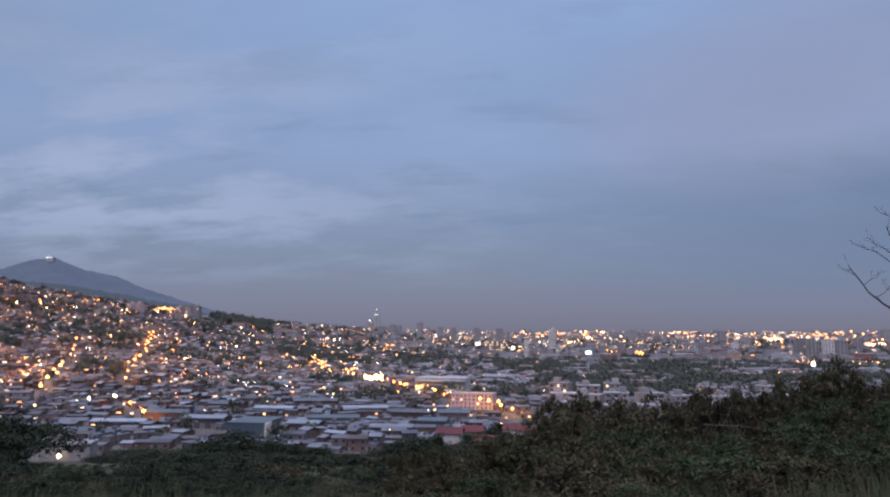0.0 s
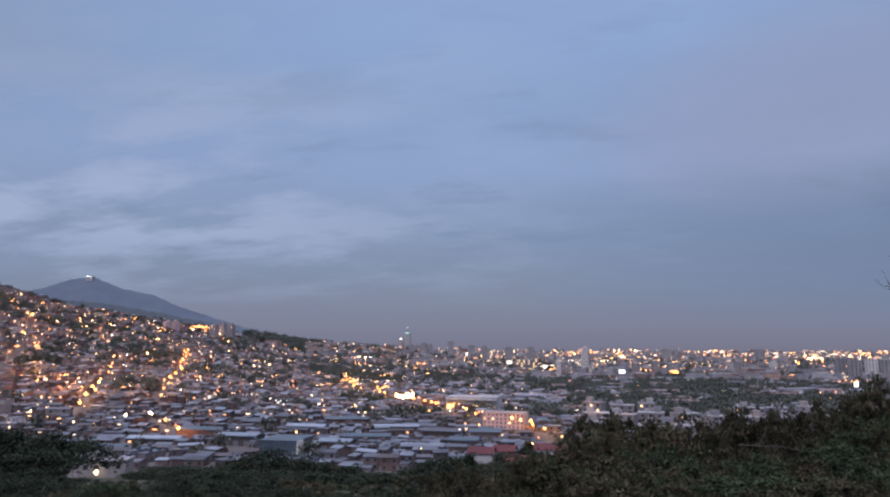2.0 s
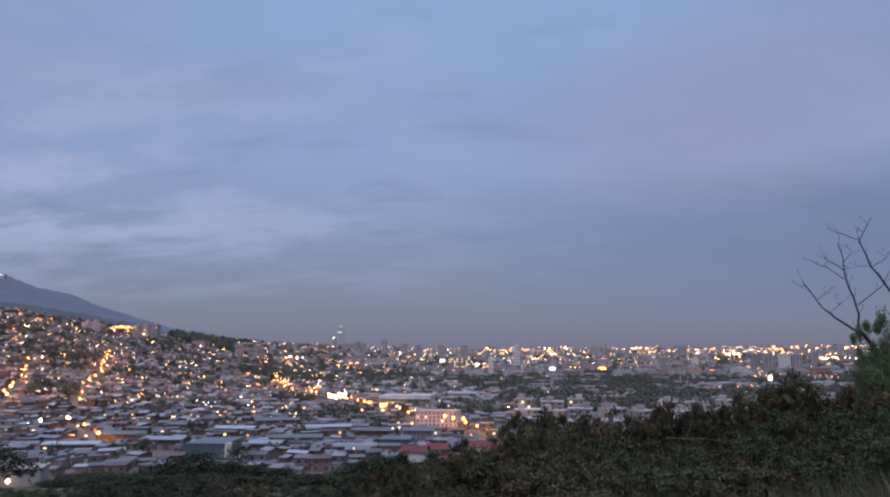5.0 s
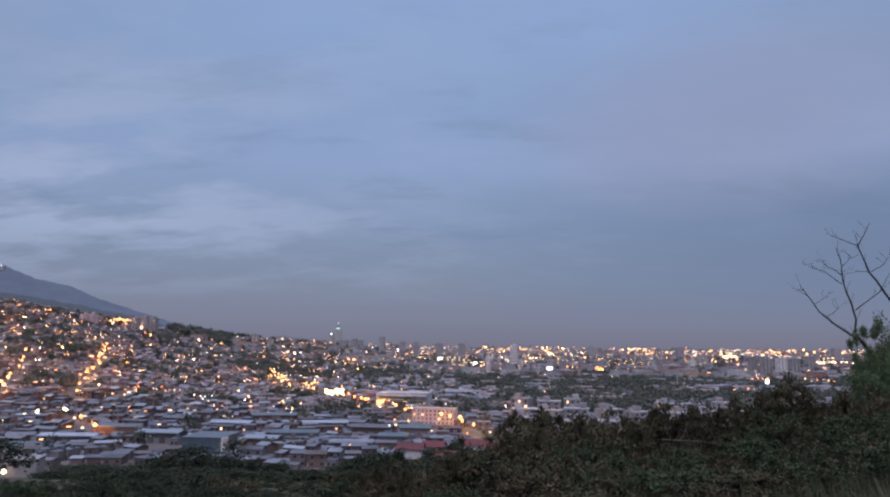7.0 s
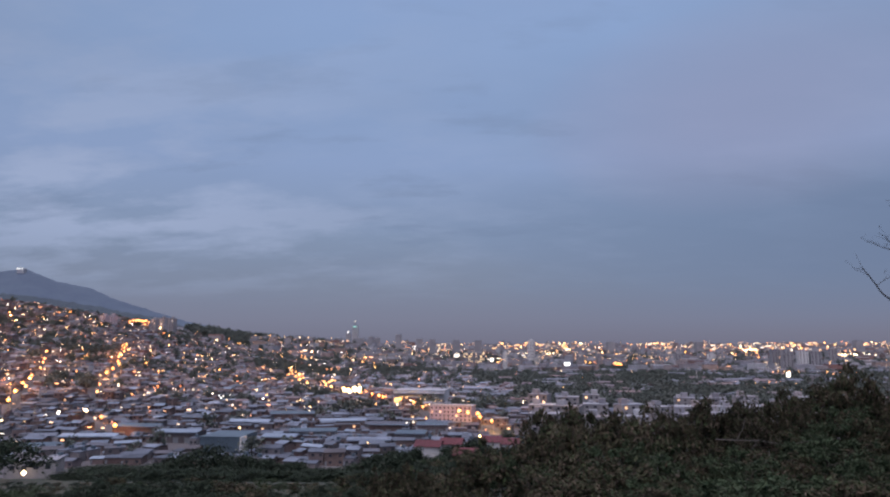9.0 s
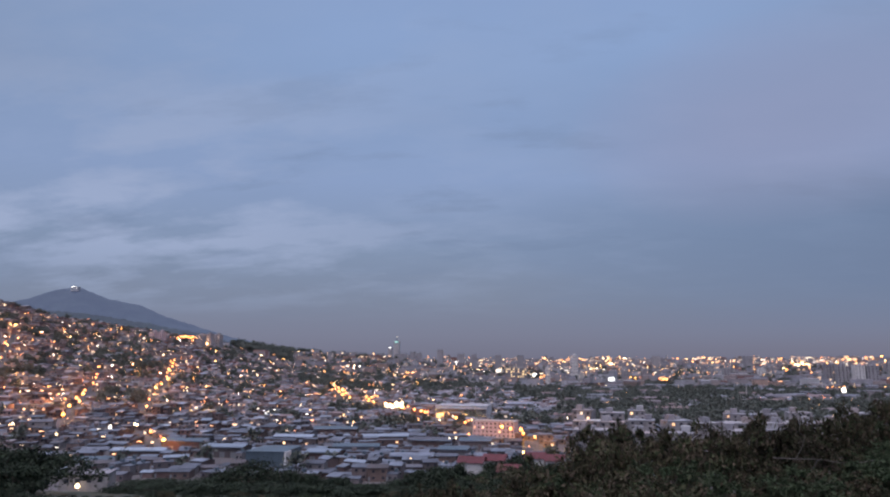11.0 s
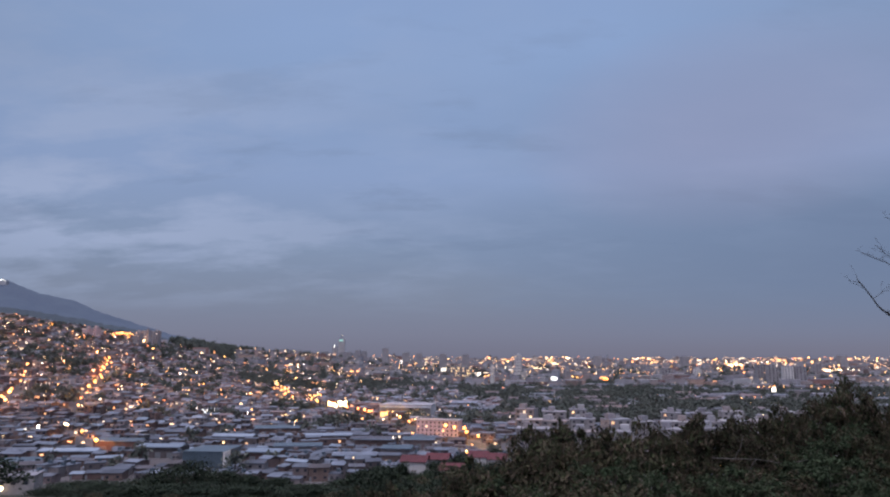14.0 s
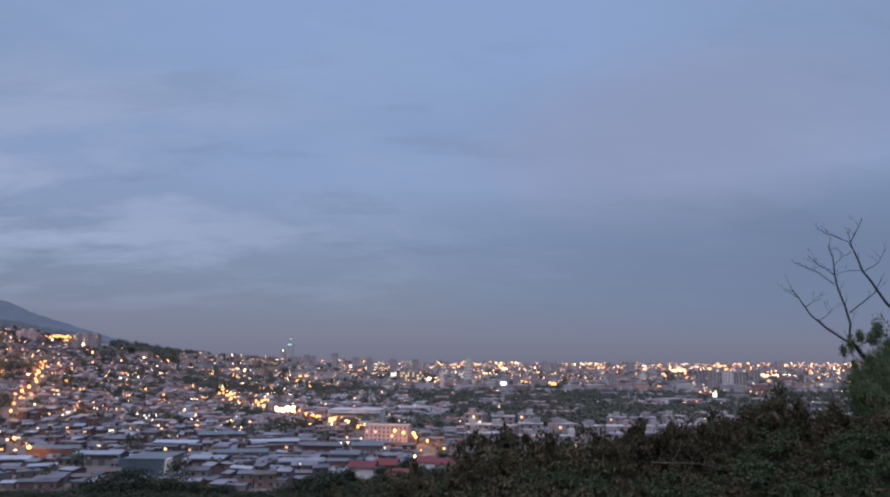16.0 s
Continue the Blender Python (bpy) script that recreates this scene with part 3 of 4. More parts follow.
    c, q = math.cos(turn), math.sin(turn)
    for k in range(int(h // 2.9)):
        for i in (-0.27, 0.27):
            a, b = i * w, -d / 2
            s.box(x + c * a - q * b, y + q * a + c * b, z + 1.0 + 2.9 * k, 1.5, 0.16, 1.3, turn, 3 if rng.random() < 0.09 else 2)


def street_lamp(mat):
    root = new("street_lamp")
    pole = Soup()
    pole.tube([(0, 0, -1), (0, 0, 7.4)], 0.12, 0.07)
    part("pole", pole, "steel", root)
    arm = part("arm", single(Soup.tube, [(0, 0, 7.3), (0.5, 0, 7.8), (1.3, 0, 7.9)], 0.06, 0.05), "steel", root)
    lan = Soup()
    lan.bulb(1.4, 0, 7.7, 1.15 if mat == "sodium" else 0.6)
    part("lantern", lan, mat, arm, "glowing lantern")
    return tagged(root, "tall street lamp, lit, on a steel pole", "street lamp", "street lamps")


def in_any(u, d, zones):
    return any(a <= u <= b and p <= d <= q for a, b, p, q in zones)


# parks and clearings: slopes from, to; metres ahead from, to
PARKS = [(-0.395, -0.31, 1480, 1960), (0.02, 0.34, 820, 1130), (0.08, 0.9, 560, 800), (-0.30, -0.16, 960, 1120), (-0.13, -0.02, 1150, 1300), (0.34, 0.9, 900, 1080), (-0.215, -0.165, 660, 730), (0.2, 0.32, 1250, 1400)]
TAKEN = []  # footprints: x, y, reach


def taken(x, y, reach):
    return any(math.hypot(x - a, y - b) < r + reach for a, b, r in TAKEN)


def avenue_d(x, y):
    """Distance from the lit avenue that runs slantwise over the plain."""
    best = 1e9
    for (ax, ay), (bx, by) in zip(AVENUE, AVENUE[1:]):
        t = max(0, min(1, ((x - ax) * (bx - ax) + (y - ay) * (by - ay)) / ((bx - ax) ** 2 + (by - ay) ** 2)))
        best = min(best, math.hypot(x - ax - t * (bx - ax), y - ay - t * (by - ay)))
    return best


AVENUE = [spot(u, e)[:2] for u, e in ((-0.245, -0.048), (-0.225, -0.0685), (-0.191, -0.072), (-0.121, -0.088), (-0.035, -0.1086), (0.029, -0.1245), (0.075, -0.136))]


def ribbon(name, pts, wide, label):
    s = Soup()
    fine = []
    for (ax, ay), (bx, by) in zip(pts, pts[1:]):
        n = max(2, int(math.hypot(bx - ax, by - ay) / 12))
        fine += [(ax + (bx - ax) * i / n, ay + (by - ay) * i / n) for i in range(n)]
    fine.append(pts[-1])
    edge = []
    for i, (x, y) in enumerate(fine):
        a, b = fine[max(0, i - 1)], fine[min(len(fine) - 1, i + 1)]
        dx, dy = b[0] - a[0], b[1] - a[1]
        q = math.hypot(dx, dy)
        for k in (-1, 1):
            px, py = x - dy / q * wide / 2 * k, y + dx / q * wide / 2 * k
            edge.append((px, py, float(ground(px, py)) + 0.35))
    s.add(edge, [(2 * i, 2 * i + 1, 2 * i + 3, 2 * i + 2) for i in range(len(fine) - 1)])
    tagged(part(name, s, "asphalt"), label, "road", kind="structure")


ribbon("road", AVENUE, 16, "wide asphalt avenue lit by orange street lamps")
STREETS = [[spot(u, e)[:2] for u, e in line] for line in (
    ((-0.655, -0.10), (-0.615, -0.05), (-0.60, -0.02)), ((-0.535, -0.085), (-0.50, -0.0416), (-0.485, -0.01)), ((-0.535, -0.112), (-0.486, -0.1419)),
    ((-0.82, -0.09), (-0.76, 0.0), (-0.74, 0.04)))]
for line in STREETS:
    ribbon("road", line, 4, "narrow hillside street with orange lamps")


def street_d(x, y):
    best = avenue_d(x, y) - 9
    for line in STREETS:
        for (ax, ay), (bx, by) in zip(line, line[1:]):
            t = max(0, min(1, ((x - ax) * (bx - ax) + (y - ay) * (by - ay)) / ((bx - ax) ** 2 + (by - ay) ** 2)))
            best = min(best, math.hypot(x - ax - t * (bx - ax), y - ay - t * (by - ay)) - 4)
    return best


LOOSE = []


def build_city():
    rng = random.Random(11)
    nrng = np.random.default_rng(11)
    c, s = math.cos(CITY_TURN), math.sin(CITY_TURN)
    plots, lamps, trees = [], [], []
    row, b = 0, 250.0
    while b < 1500:
        deep = rng.uniform(5.5, 9.5) if b < 700 else rng.uniform(7, 11)
        street = rng.choice((5.5, 6.5, 4.5)) if row % 3 == 2 else 0.6
        a = -1500.0 + rng.uniform(0, 10)
        k = 0
        while a < 1400:
            wide = rng.choice((4, 5, 6, 6, 7, 8, 9, 12, 16)) if b < 520 else rng.choice((5, 6, 7, 8, 9, 10))
            x, y = c * (a + wide / 2) - s * b, s * (a + wide / 2) + c * b
            a += wide + (0.3 if k % 7 else 6.0)
            k += 1
            if y < 300:
                continue
            u = x / y
            if abs(u) > 1.05 or y < 315 or u > 0.42 and y < 1100:
                continue
            crest = float(np.interp(u, HU, RIDGE_AT))
            if y > min(crest + 40, 1400 if u < -0.05 else 1150):
                continue
            if taken(x, y, wide * 0.5) or street_d(x, y) < (wide * 0.5 - 2.0 if u < -0.3 else wide * 0.35):
                continue
            if in_any(u, y, PARKS):
                continue
            bare = noise.noise(Vector((x * 0.012, y * 0.012, 0.4)))
            if rng.random() < 0.06 + 0.6 * max(0, bare):
                for _ in range(2 if y > 560 else 0 if rng.random() < 0.75 else 1):
                    trees.append((x + rng.uniform(-3, 3), y + rng.uniform(-3, 3)))
                continue
            h = rng.choice((2.4, 2.8, 3.0, 3.2, 3.6, 4.6, 5.8)) if y < 600 and u > -0.75 else rng.choice((3.0, 3.4, 3.4, 5.8, 6.2, 7.4))
            plots.append((y + rng.uniform(-1.8, 1.8), x, wide, deep * rng.uniform(0.85, 1.1), h))
            # lamps stand along the streets
            if row % 3 == 0 and rng.random() < (0.10 if u < -0.12 and y > 430 else 0.06):
                lamps.append((x, y - deep / 2 - 3.5))
        b += deep + street
        row += 1
    plots.sort()
    kinds = {}
    for n, (y, x, w, d, h) in enumerate(plots):
        z = float(ground(x, y))
        turn = CITY_TURN + rng.gauss(0, 0.20) + (0.0 if x / y > -0.4 else 0.08)
        if n < 300:
            key = (w, h, rng.random() < 0.4)
            at = pose(x, y, z, 0, 0, math.degrees(turn))
            if key not in kinds:
                kinds[key] = house_proto(n, w, d, h, key[2])
                kinds[key].matrix_basis = at
            else:
                copy_thing(kinds[key], at)
    rest = Soup()
    for n, (y, x, w, d, h) in enumerate(plots):
        if n >= 300:
            house_into(rest, x, y, float(ground(x, y)), w * 0.97, d, h, CITY_TURN + rng.gauss(0, 0.20) - 0.25 * max(0, -0.4 - x / y), rng)
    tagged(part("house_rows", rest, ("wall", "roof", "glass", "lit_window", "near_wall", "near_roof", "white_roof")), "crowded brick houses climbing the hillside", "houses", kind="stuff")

    # the far city: looser blocks out to the horizon
    far = Soup()
    for _ in range(5200):
        u = rng.uniform(-0.62, 1.05)
        crest = float(np.interp(u, HU, RIDGE_AT))
        lo = 1150 if u > -0.05 else 1400
        d = lo * (4750 / lo) ** (rng.random() ** 0.9)
        if d > crest + 30 or in_any(u, d, PARKS) or taken(u * d, d, 9):
            continue
        x, z = u * d, float(ground(u * d, d))
        w, dp, h = rng.uniform(9, 34), rng.uniform(9, 24), rng.choice((3.5, 4, 5, 6, 6, 7, 9, 12, 15))
        if rng.random() < 0.03 and u > -0.28:
            w, dp, h = rng.uniform(10, 18), 14, rng.uniform(14, 26)
        turn = rng.choice((CITY_TURN, CITY_TURN, 0.3, -0.5))
        far.box(x, d, z - 4, w, dp, h + 4, turn, 0 if rng.random() < 0.3 else 2)
        far.box(x, d, z + h, w + 0.4, dp + 0.4, 0.5, turn, 1 if rng.random() < 0.5 else 2)
        for k in range(int(h // 3)):
            if rng.random() < 0.25:
                far.box(x + rng.uniform(-0.4, 0.4) * w, d - dp / 2 - 0.2, z + 1 + 3 * k, 2.0, 0.5, 1.6, turn, 3)
    # mid-distance buildings among the trees beyond the flats
    for _ in range(760):
        u, d = rng.uniform(0.0, 1.0), rng.uniform(570, 1150)
        if taken(u * d, d, 9) or rng.random() < 0.55 and in_any(u, d, PARKS):
            continue
        z, w, h = float(ground(u * d, d)), rng.uniform(10, 30), rng.choice((3.5, 4, 6, 6, 9))
        far.box(u * d, d, z - 3, w, 12, h + 3, CITY_TURN, 2)
        far.gable(u * d, d, z + h, w, 12, 1.0, CITY_TURN, 1)
        if rng.random() < 0.35:
            LOOSE.append((u * d + rng.uniform(-8, 8), d - 9, z + 7))
    tagged(part("far_buildings", far, ("wall", "roof", "far_wall", "lit_window")), "low grey and brick buildings out to the horizon", "buildings", kind="stuff")

    # lamps: near ones singly, the rest joined
    for line, gap, mat in [(AVENUE, 14, "sodium")] + [(l, 17 if k < 3 else 40, "sodium") for k, l in enumerate(STREETS)]:
        for (ax, ay), (bx, by) in zip(line, line[1:]):
            n = int(math.hypot(bx - ax, by - ay) / gap)
            for i in range(n):
                t = i / n
                if line is AVENUE or rng.random() < 0.75:
                    off = 6 if line is AVENUE else 3.0
                    lamps.append((ax + (bx - ax) * t + rng.uniform(-off, off), ay + (by - ay) * t + rng.uniform(-off, off) * 1.5, mat if rng.random() < 0.8 else "street_light"))
    # the pools of light under the avenue and hillside street lamps
    glow = bpy.data.lights.new("lamp_glow", "POINT")
    glow.energy, glow.color, glow.shadow_soft_size = 6000, (1.0, 0.36, 0.11), 0.4
    strong = glow.copy()
    strong.energy, strong.color = 14000, (1.0, 0.38, 0.07)
    for line in [AVENUE] + STREETS:
        for (ax, ay), (bx, by) in zip(line, line[1:]):
            n = max(2, int(math.hypot(bx - ax, by - ay) / (48 if line is AVENUE else 90 if line is STREETS[3] else 30)))
            for i in range(n):
                t = (i + 0.5) / n
                x, y = ax + (bx - ax) * t, ay + (by - ay) * t
                lamp = new("street_lamp_light", strong if line is AVENUE else glow)
                lamp.location = (x, y, float(ground(x, y)) + 8.2)
                tagged(lamp, kind="structure")
    lamps.sort(key=lambda p: p[1])
    proto = {}
    glows = Soup()
    for n, p in enumerate(lamps):
        x, y, mat = p[0], p[1], p[2] if len(p) > 2 else "street_light"
        z = float(ground(x, y))
        if n < 290:
            at = pose(x, y, z, 0, 0, rng.uniform(0, 360))
            if mat in proto:
                copy_thing(proto[mat], at)
            else:
                proto[mat] = street_lamp(mat)
                proto[mat].matrix_basis = at
        else:
            glows.bulb(x, y, z + 7.5, rng.uniform(0.5, 1.0), 1 if mat == "sodium" else 0)
    for _ in range(95):
        u = rng.uniform(-0.85, -0.12)
        foot, crest = float(np.interp(u, HU, FOOT_AT)), float(np.interp(u, HU, RIDGE_AT))
        d = foot + 100 + (min(crest, 1600) - foot - 120) * rng.random()
        lamp = new("street_lamp_light", glow)
        lamp.location = (u * d, d, float(ground(u * d, d)) + 9.0)
        tagged(lamp, kind="structure")
        for _ in range(rng.randrange(1, 4)):
            glows.bulb(u * d + rng.uniform(-4, 4), d, float(ground(u * d, d)) + 9.5 + rng.uniform(-1, 1), d * rng.uniform(0.0005, 0.0011), 1 if rng.random() < 0.6 else 0)
    # added glowing boxes in place of lamplit shopfronts, doorways and walls
    for _ in range(620):
        u = rng.uniform(-1.0, -0.08)
        foot, crest = float(np.interp(u, HU, FOOT_AT)), float(np.interp(u, HU, RIDGE_AT))
        d = foot - 30 + (min(crest, 1700) - foot + 10) * rng.random()
        glows.box(u * d, d, float(ground(u * d, d)) + rng.uniform(2.5, 6), rng.uniform(1.0, 4.8) * d / 700, 0.6, rng.uniform(0.35, 1.0) * d / 700, CITY_TURN, 2)
    for _ in range(800):
        u = rng.uniform(-1.0, -0.1)
        foot, crest = float(np.interp(u, HU, FOOT_AT)), float(np.interp(u, HU, RIDGE_AT))
        d = foot + 120 + (min(crest, 1900) - foot - 110) * rng.random()
        glows.bulb(u * d, d, float(ground(u * d, d)) + rng.uniform(4, 9), d * rng.choice((0.0002, 0.0003, 0.0003, 0.0004, 0.0005, 0.0006, 0.0009)), 0)
    tagged(part("hillside_lights", glows, ("street_light", "sodium", "lit_front")), "warm and white street lights and glowing fronts among hillside houses", "lights", kind="stuff")
    golds = Soup()
    for x, y, z in LOOSE:
        golds.bulb(x, y, z, y * rng.choice((0.0004, 0.0005, 0.0008)))
    for _ in range(4400):
        u = rng.uniform(-0.28, 1.05)
        d = 1150 * (4800 / 1150) ** (rng.random() ** 0.62)
        crest = float(np.interp(u, HU, RIDGE_AT))
        if d > crest:
            continue
        clump = noise.noise(Vector((u * 16, math.log(d) * 4, 0.7)))
        if rng.random() > 0.45 + 0.9 * clump:
            continue
        # some are wide glowing boxes, standing in for lamplit fronts
        if rng.random() < 0.3:
            golds.box(u * d, d, float(ground(u * d, d)) + rng.uniform(4, 12), d * rng.uniform(0.002, 0.006), 1.0, d * rng.uniform(0.0006, 0.0014), 0.0, 1)
            continue
        golds.bulb(u * d, d, float(ground(u * d, d)) + rng.uniform(9, 16), d * rng.choice((0.0002, 0.0003, 0.0003, 0.0004, 0.0005, 0.0006, 0.0008, 0.0011)))
    for u0, e0, n, wu, we in ((0.413, -0.0150, 46, 0.018, 0.005), (0.272, -0.006, 34, 0.03, 0.0022), (0.05, -0.022, 24, 0.03, 0.004), (0.075, -0.033, 18, 0.03, 0.003), (0.62, -0.010, 20, 0.03, 0.002), (0.50, -0.008, 18, 0.03, 0.002)):
        for _ in range(n):
            u, e = u0 + rng.gauss(0, wu * 0.5), e0 + rng.gauss(0, we * 0.5)
            x, d, z = spot(u, min(e, -0.0055))
            golds.bulb(x, d, z + 8, d * rng.uniform(0.0005, 0.0013))
    tagged(part("far_lights", golds, ("far_light", "lit_front")), "golden street lights and glowing fronts spread to the horizon", "lights", kind="stuff")

    # trees among the houses and in the parks
    protos = [tree_soups(50 + k, w, h, 150, 1.5) for k, (w, h) in enumerate(((9, 8), (11, 9), (8, 11), (13, 9)))]
    ready = [[np.concatenate(q.v) for q in p] for p in protos]
    wood, leaf = Soup(), Soup()
    for a, b, p, q in PARKS:
        for _ in range(int((b - a) * (p + q) / 2 * (q - p) / 130)):
            u, d = rng.uniform(a, b), rng.uniform(p, q)
            trees.append((u * d, d))
    for _ in range(1700):
        u = rng.uniform(-0.3, 1.0)
        d = 800 * 3.6 ** rng.random()
        trees.append((u * d, d))
    for _ in range(90):
        u = rng.uniform(-0.40, -0.27)
        d = float(np.interp(u, HU, RIDGE_AT)) + rng.uniform(-25, 20)
        trees.append((u * d, d))
    for (ax, ay), (bx, by) in zip(AVENUE[2:], AVENUE[3:]):
        for _ in range(int(math.hypot(bx - ax, by - ay) / 19)):
            t, q = rng.random(), rng.choice((-14, 14))
            trees.append((ax + (bx - ax) * t + q, ay + (by - ay) * t + rng.uniform(-3, 3) - q * 0.2))
    for x, y in trees:
        if street_d(x, y) < 4 or taken(x, y, 3):
            continue
        k = rng.randrange(4)
        g, a, z = rng.uniform(0.8, 1.4) * (1.0 if y < 1400 else 1.5), rng.uniform(0, 6.28), float(ground(x, y))
        turn = np.array([[math.cos(a), math.sin(a), 0], [-math.sin(a), math.cos(a), 0], [0, 0, 1]])
        for tgt, pts, src in zip((wood, leaf), ready[k], protos[k]):
            tgt.merge((pts @ turn) * g + (x, y, z), src.f, src.m)
    tagged(part("city_tree_trunks", wood, "bark"), "trunks of the trees between the houses", "trees", kind="stuff")
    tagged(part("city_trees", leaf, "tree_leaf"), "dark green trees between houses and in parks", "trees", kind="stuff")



# ---- buildings that stand out ----
def block(name, u0, u1, e_top, e_base, deep, mat, label, category, group="", cols=0, rows=0, lit=0.08, at=None, turn=0.0, wide=None, roof="concrete", seed=1, fill=0.34, shine="lit_window"):
    """A flat-roofed building whose front spans the sight lines u0 to u1; windows are parts."""
    rng = random.Random(seed)
    um = (u0 + u1) / 2
    x, y, z = spot(um, e_base) if at is None else (um * at, at, float(ground(um * at, at)))
    w = (u1 - u0) * y if wide is None else wide
    h = max(3.0, EYE + e_top * y - z)
    root = new(name)
    root.matrix_basis = pose(x, y, z, 0, 0, turn)
    TAKEN.extend((x + k * w / 2, y, deep * 0.7) for k in (-0.8, -0.4, 0, 0.4, 0.8))
    part("wall", single(Soup.box, 0, 0, -3, w, deep, h + 3), mat, root)
    part("roof", single(Soup.box, 0, 0, h, w + 0.5, deep + 0.5, 0.4), roof, root)
    pane = single(Soup.box, 0, 0, 0, w / max(1, cols) * fill, 0.2, h / max(1, rows) * 0.45).mesh("window", ("glass",)) if cols else None
    glow = single(Soup.box, 0, 0, 0, w / max(1, cols) * fill, 0.2, h / max(1, rows) * 0.45).mesh("window", (shine,)) if cols else None
    for i in range(cols):
        for k in range(rows):
            part("window", glow if rng.random() < lit else pane, "", root, at=pose((i + 0.5) / cols * w - w / 2, -deep / 2, (k + 0.3) / rows * h))
    tagged(root, label, category, group)
    return root, w, h


def build_landmarks():
    # walk-up flats on the plain
    n = 0
    frng = random.Random(64)
    u0 = 0.098
    while u0 < 0.60:
        for d0, low in ((500, -0.0775), (440, -0.091), (395, -0.104)):
            if frng.random() < 0.16 and u0 > 0.11:
                continue
            n += 1
            d = d0 + frng.uniform(-22, 22)
            wide = frng.uniform(11, 18)
            mat = "flat_wall"
            root, w, h = block("apartment_block", u0, u0 + wide / d, low + frng.uniform(-0.004, 0.003), 0, 11, mat, "pale walk-up flats with roof tank houses", "apartment block", "walk-up flats", 3, 5, 0.05, at=d, roof="far_wall", turn=frng.choice((-24, -12, -6, 16)), seed=n)
            part("tank_house", single(Soup.box, frng.uniform(-0.3, 0.3) * w, 0, h + 0.4, 4.4, 4.4, 3.2), "far_wall", root)
            if frng.random() < 0.6:
                part("tank_house", single(Soup.box, frng.uniform(-0.35, 0.35) * w, 2, h + 0.4, 2.6, 2.6, 1.7), "far_wall", root)
        u0 += frng.uniform(0.034, 0.048)
    # the long pink block on the avenue
    root, w, h = block("apartment_block", -0.042, 0.018, -0.0905, -0.1120, 13, "pink", "long pink plastered block beside the lit avenue", "apartment block", "", 10, 4, 0.1, turn=-14, seed=40)
    part("parapet", single(Soup.box, 0, -6.3, h + 0.4, w, 0.3, 0.8), "white", root)
    # the lit market hall
    root, w, h = block("market_hall", -0.093, -0.020, -0.0685, -0.0880, 26, "concrete", "wide hall with glowing yellow shop fronts", "hall", turn=-8, seed=41)
    for i in range(9):
        if i not in (3, 6):
            part("shop_window", single(Soup.box, (i - 4) * w / 9.2, -13.1, 2.2 + (i % 2) * 1.2, w / 12, 0.3, 3.6 if i < 5 else 2.0), "shop", root)
    part("canopy", single(Soup.box, 0, -15, h * 0.8, w, 5, 0.4), "roof", root)
    # red-roofed houses under the hill
    for u0, u1, top, base, d in ((-0.063, -0.028, -0.143, -0.160, 325), (-0.028, 0.002, -0.1400, -0.160, 330), (0.030, 0.056, -0.1370, -0.153, 345), (0.058, 0.082, -0.1400, -0.153, 340), (-0.008, 0.022, -0.154, -0.172, 300)):
        x, z = (u0 + u1) / 2 * d, float(ground((u0 + u1) / 2 * d, d))
        w, h = (u1 - u0) * d, max(2.8, EYE + top * d - z - 1.0)
        root = new("house")
        root.matrix_basis = pose(x, d, z, 0, 0, -10)
        TAKEN.append((x, d, 8))
        part("wall", single(Soup.box, 0, 0, -3, w, 10, h + 3), "white", root)
        part("roof", single(Soup.gable, 0, 0, h, w, 10, 2.4, over=0.6), "red", root)
        for i in range(3):
            part("window", single(Soup.box, (i - 1) * w * 0.3, -5, 1.0, 1.2, 0.14, 1.3), "lit_window" if i == 1 and u0 > 0.05 else "glass", root)
        tagged(root, "white house under a red clay tile roof", "house", "red-roofed houses")
    # the blue-grey shed
    root, w, h = block("warehouse", -0.359, -0.302, -0.1305, -0.1520, 24, "zinc", "blue-grey sheet-metal warehouse with a pale end wall", "warehouse", turn=-4, roof="zinc", seed=43)
    part("end_wall", single(Soup.box, w / 2 + 0.6, -9, 0, 1.0, 7, h + 0.2), "white", root)
    for i in range(14):
        part("rib", single(Soup.box, (i - 6.5) * w / 14, -12.05, 0.2, 0.25, 0.14, h - 0.4), "zinc", root)
    srng = random.Random(91)
    for u, d, w in ((-0.13, 372, 22), (-0.21, 405, 26), (-0.255, 380, 18), (-0.10, 430, 24), (-0.17, 455, 30), (-0.30, 450, 26), (-0.40, 395, 24), (-0.46, 420, 28), (-0.53, 385, 30), (-0.37, 470, 24), (-0.24, 500, 30), (-0.60, 350, 22), (-0.07, 395, 16), (-0.04, 430, 18)):
        z = float(ground(u * d, d))
        root = new("shed")
        h, deep, turn = srng.uniform(4.2, 6.0), srng.uniform(9, 13), srng.uniform(-14, 8)
        root.matrix_basis = pose(u * d, d, z, 0, 0, turn)
        TAKEN.extend((u * d + q * w, d, 4.5) for q in (-0.35, 0, 0.35))
        part("wall", single(Soup.box, 0, 0, -2, w, deep, h + 2), "near_wall", root)
        part("roof", single(Soup.gable, 0, 0, h, w, deep, 1.3, over=0.7), srng.choice(("near_roof", "zinc", "white_roof")), root)
        part("eave_board", single(Soup.box, 0, -deep / 2 - 0.8, h - 0.1, w + 1.4, 0.25, 0.6), "white_roof", root)
        for i in range(3):
            part("gate", single(Soup.box, (i - 1) * w * 0.28, -deep / 2, 0, 3.2, 0.14, 3.0), "steel", root)
        tagged(root, "long low shed with pale eaves and sheet roofing", "shed", "sheds on the plain")
    # the lit house at the foot of the slope
    x, y, z = -0.607 * 205, 205, float(ground(-0.607 * 205, 205))
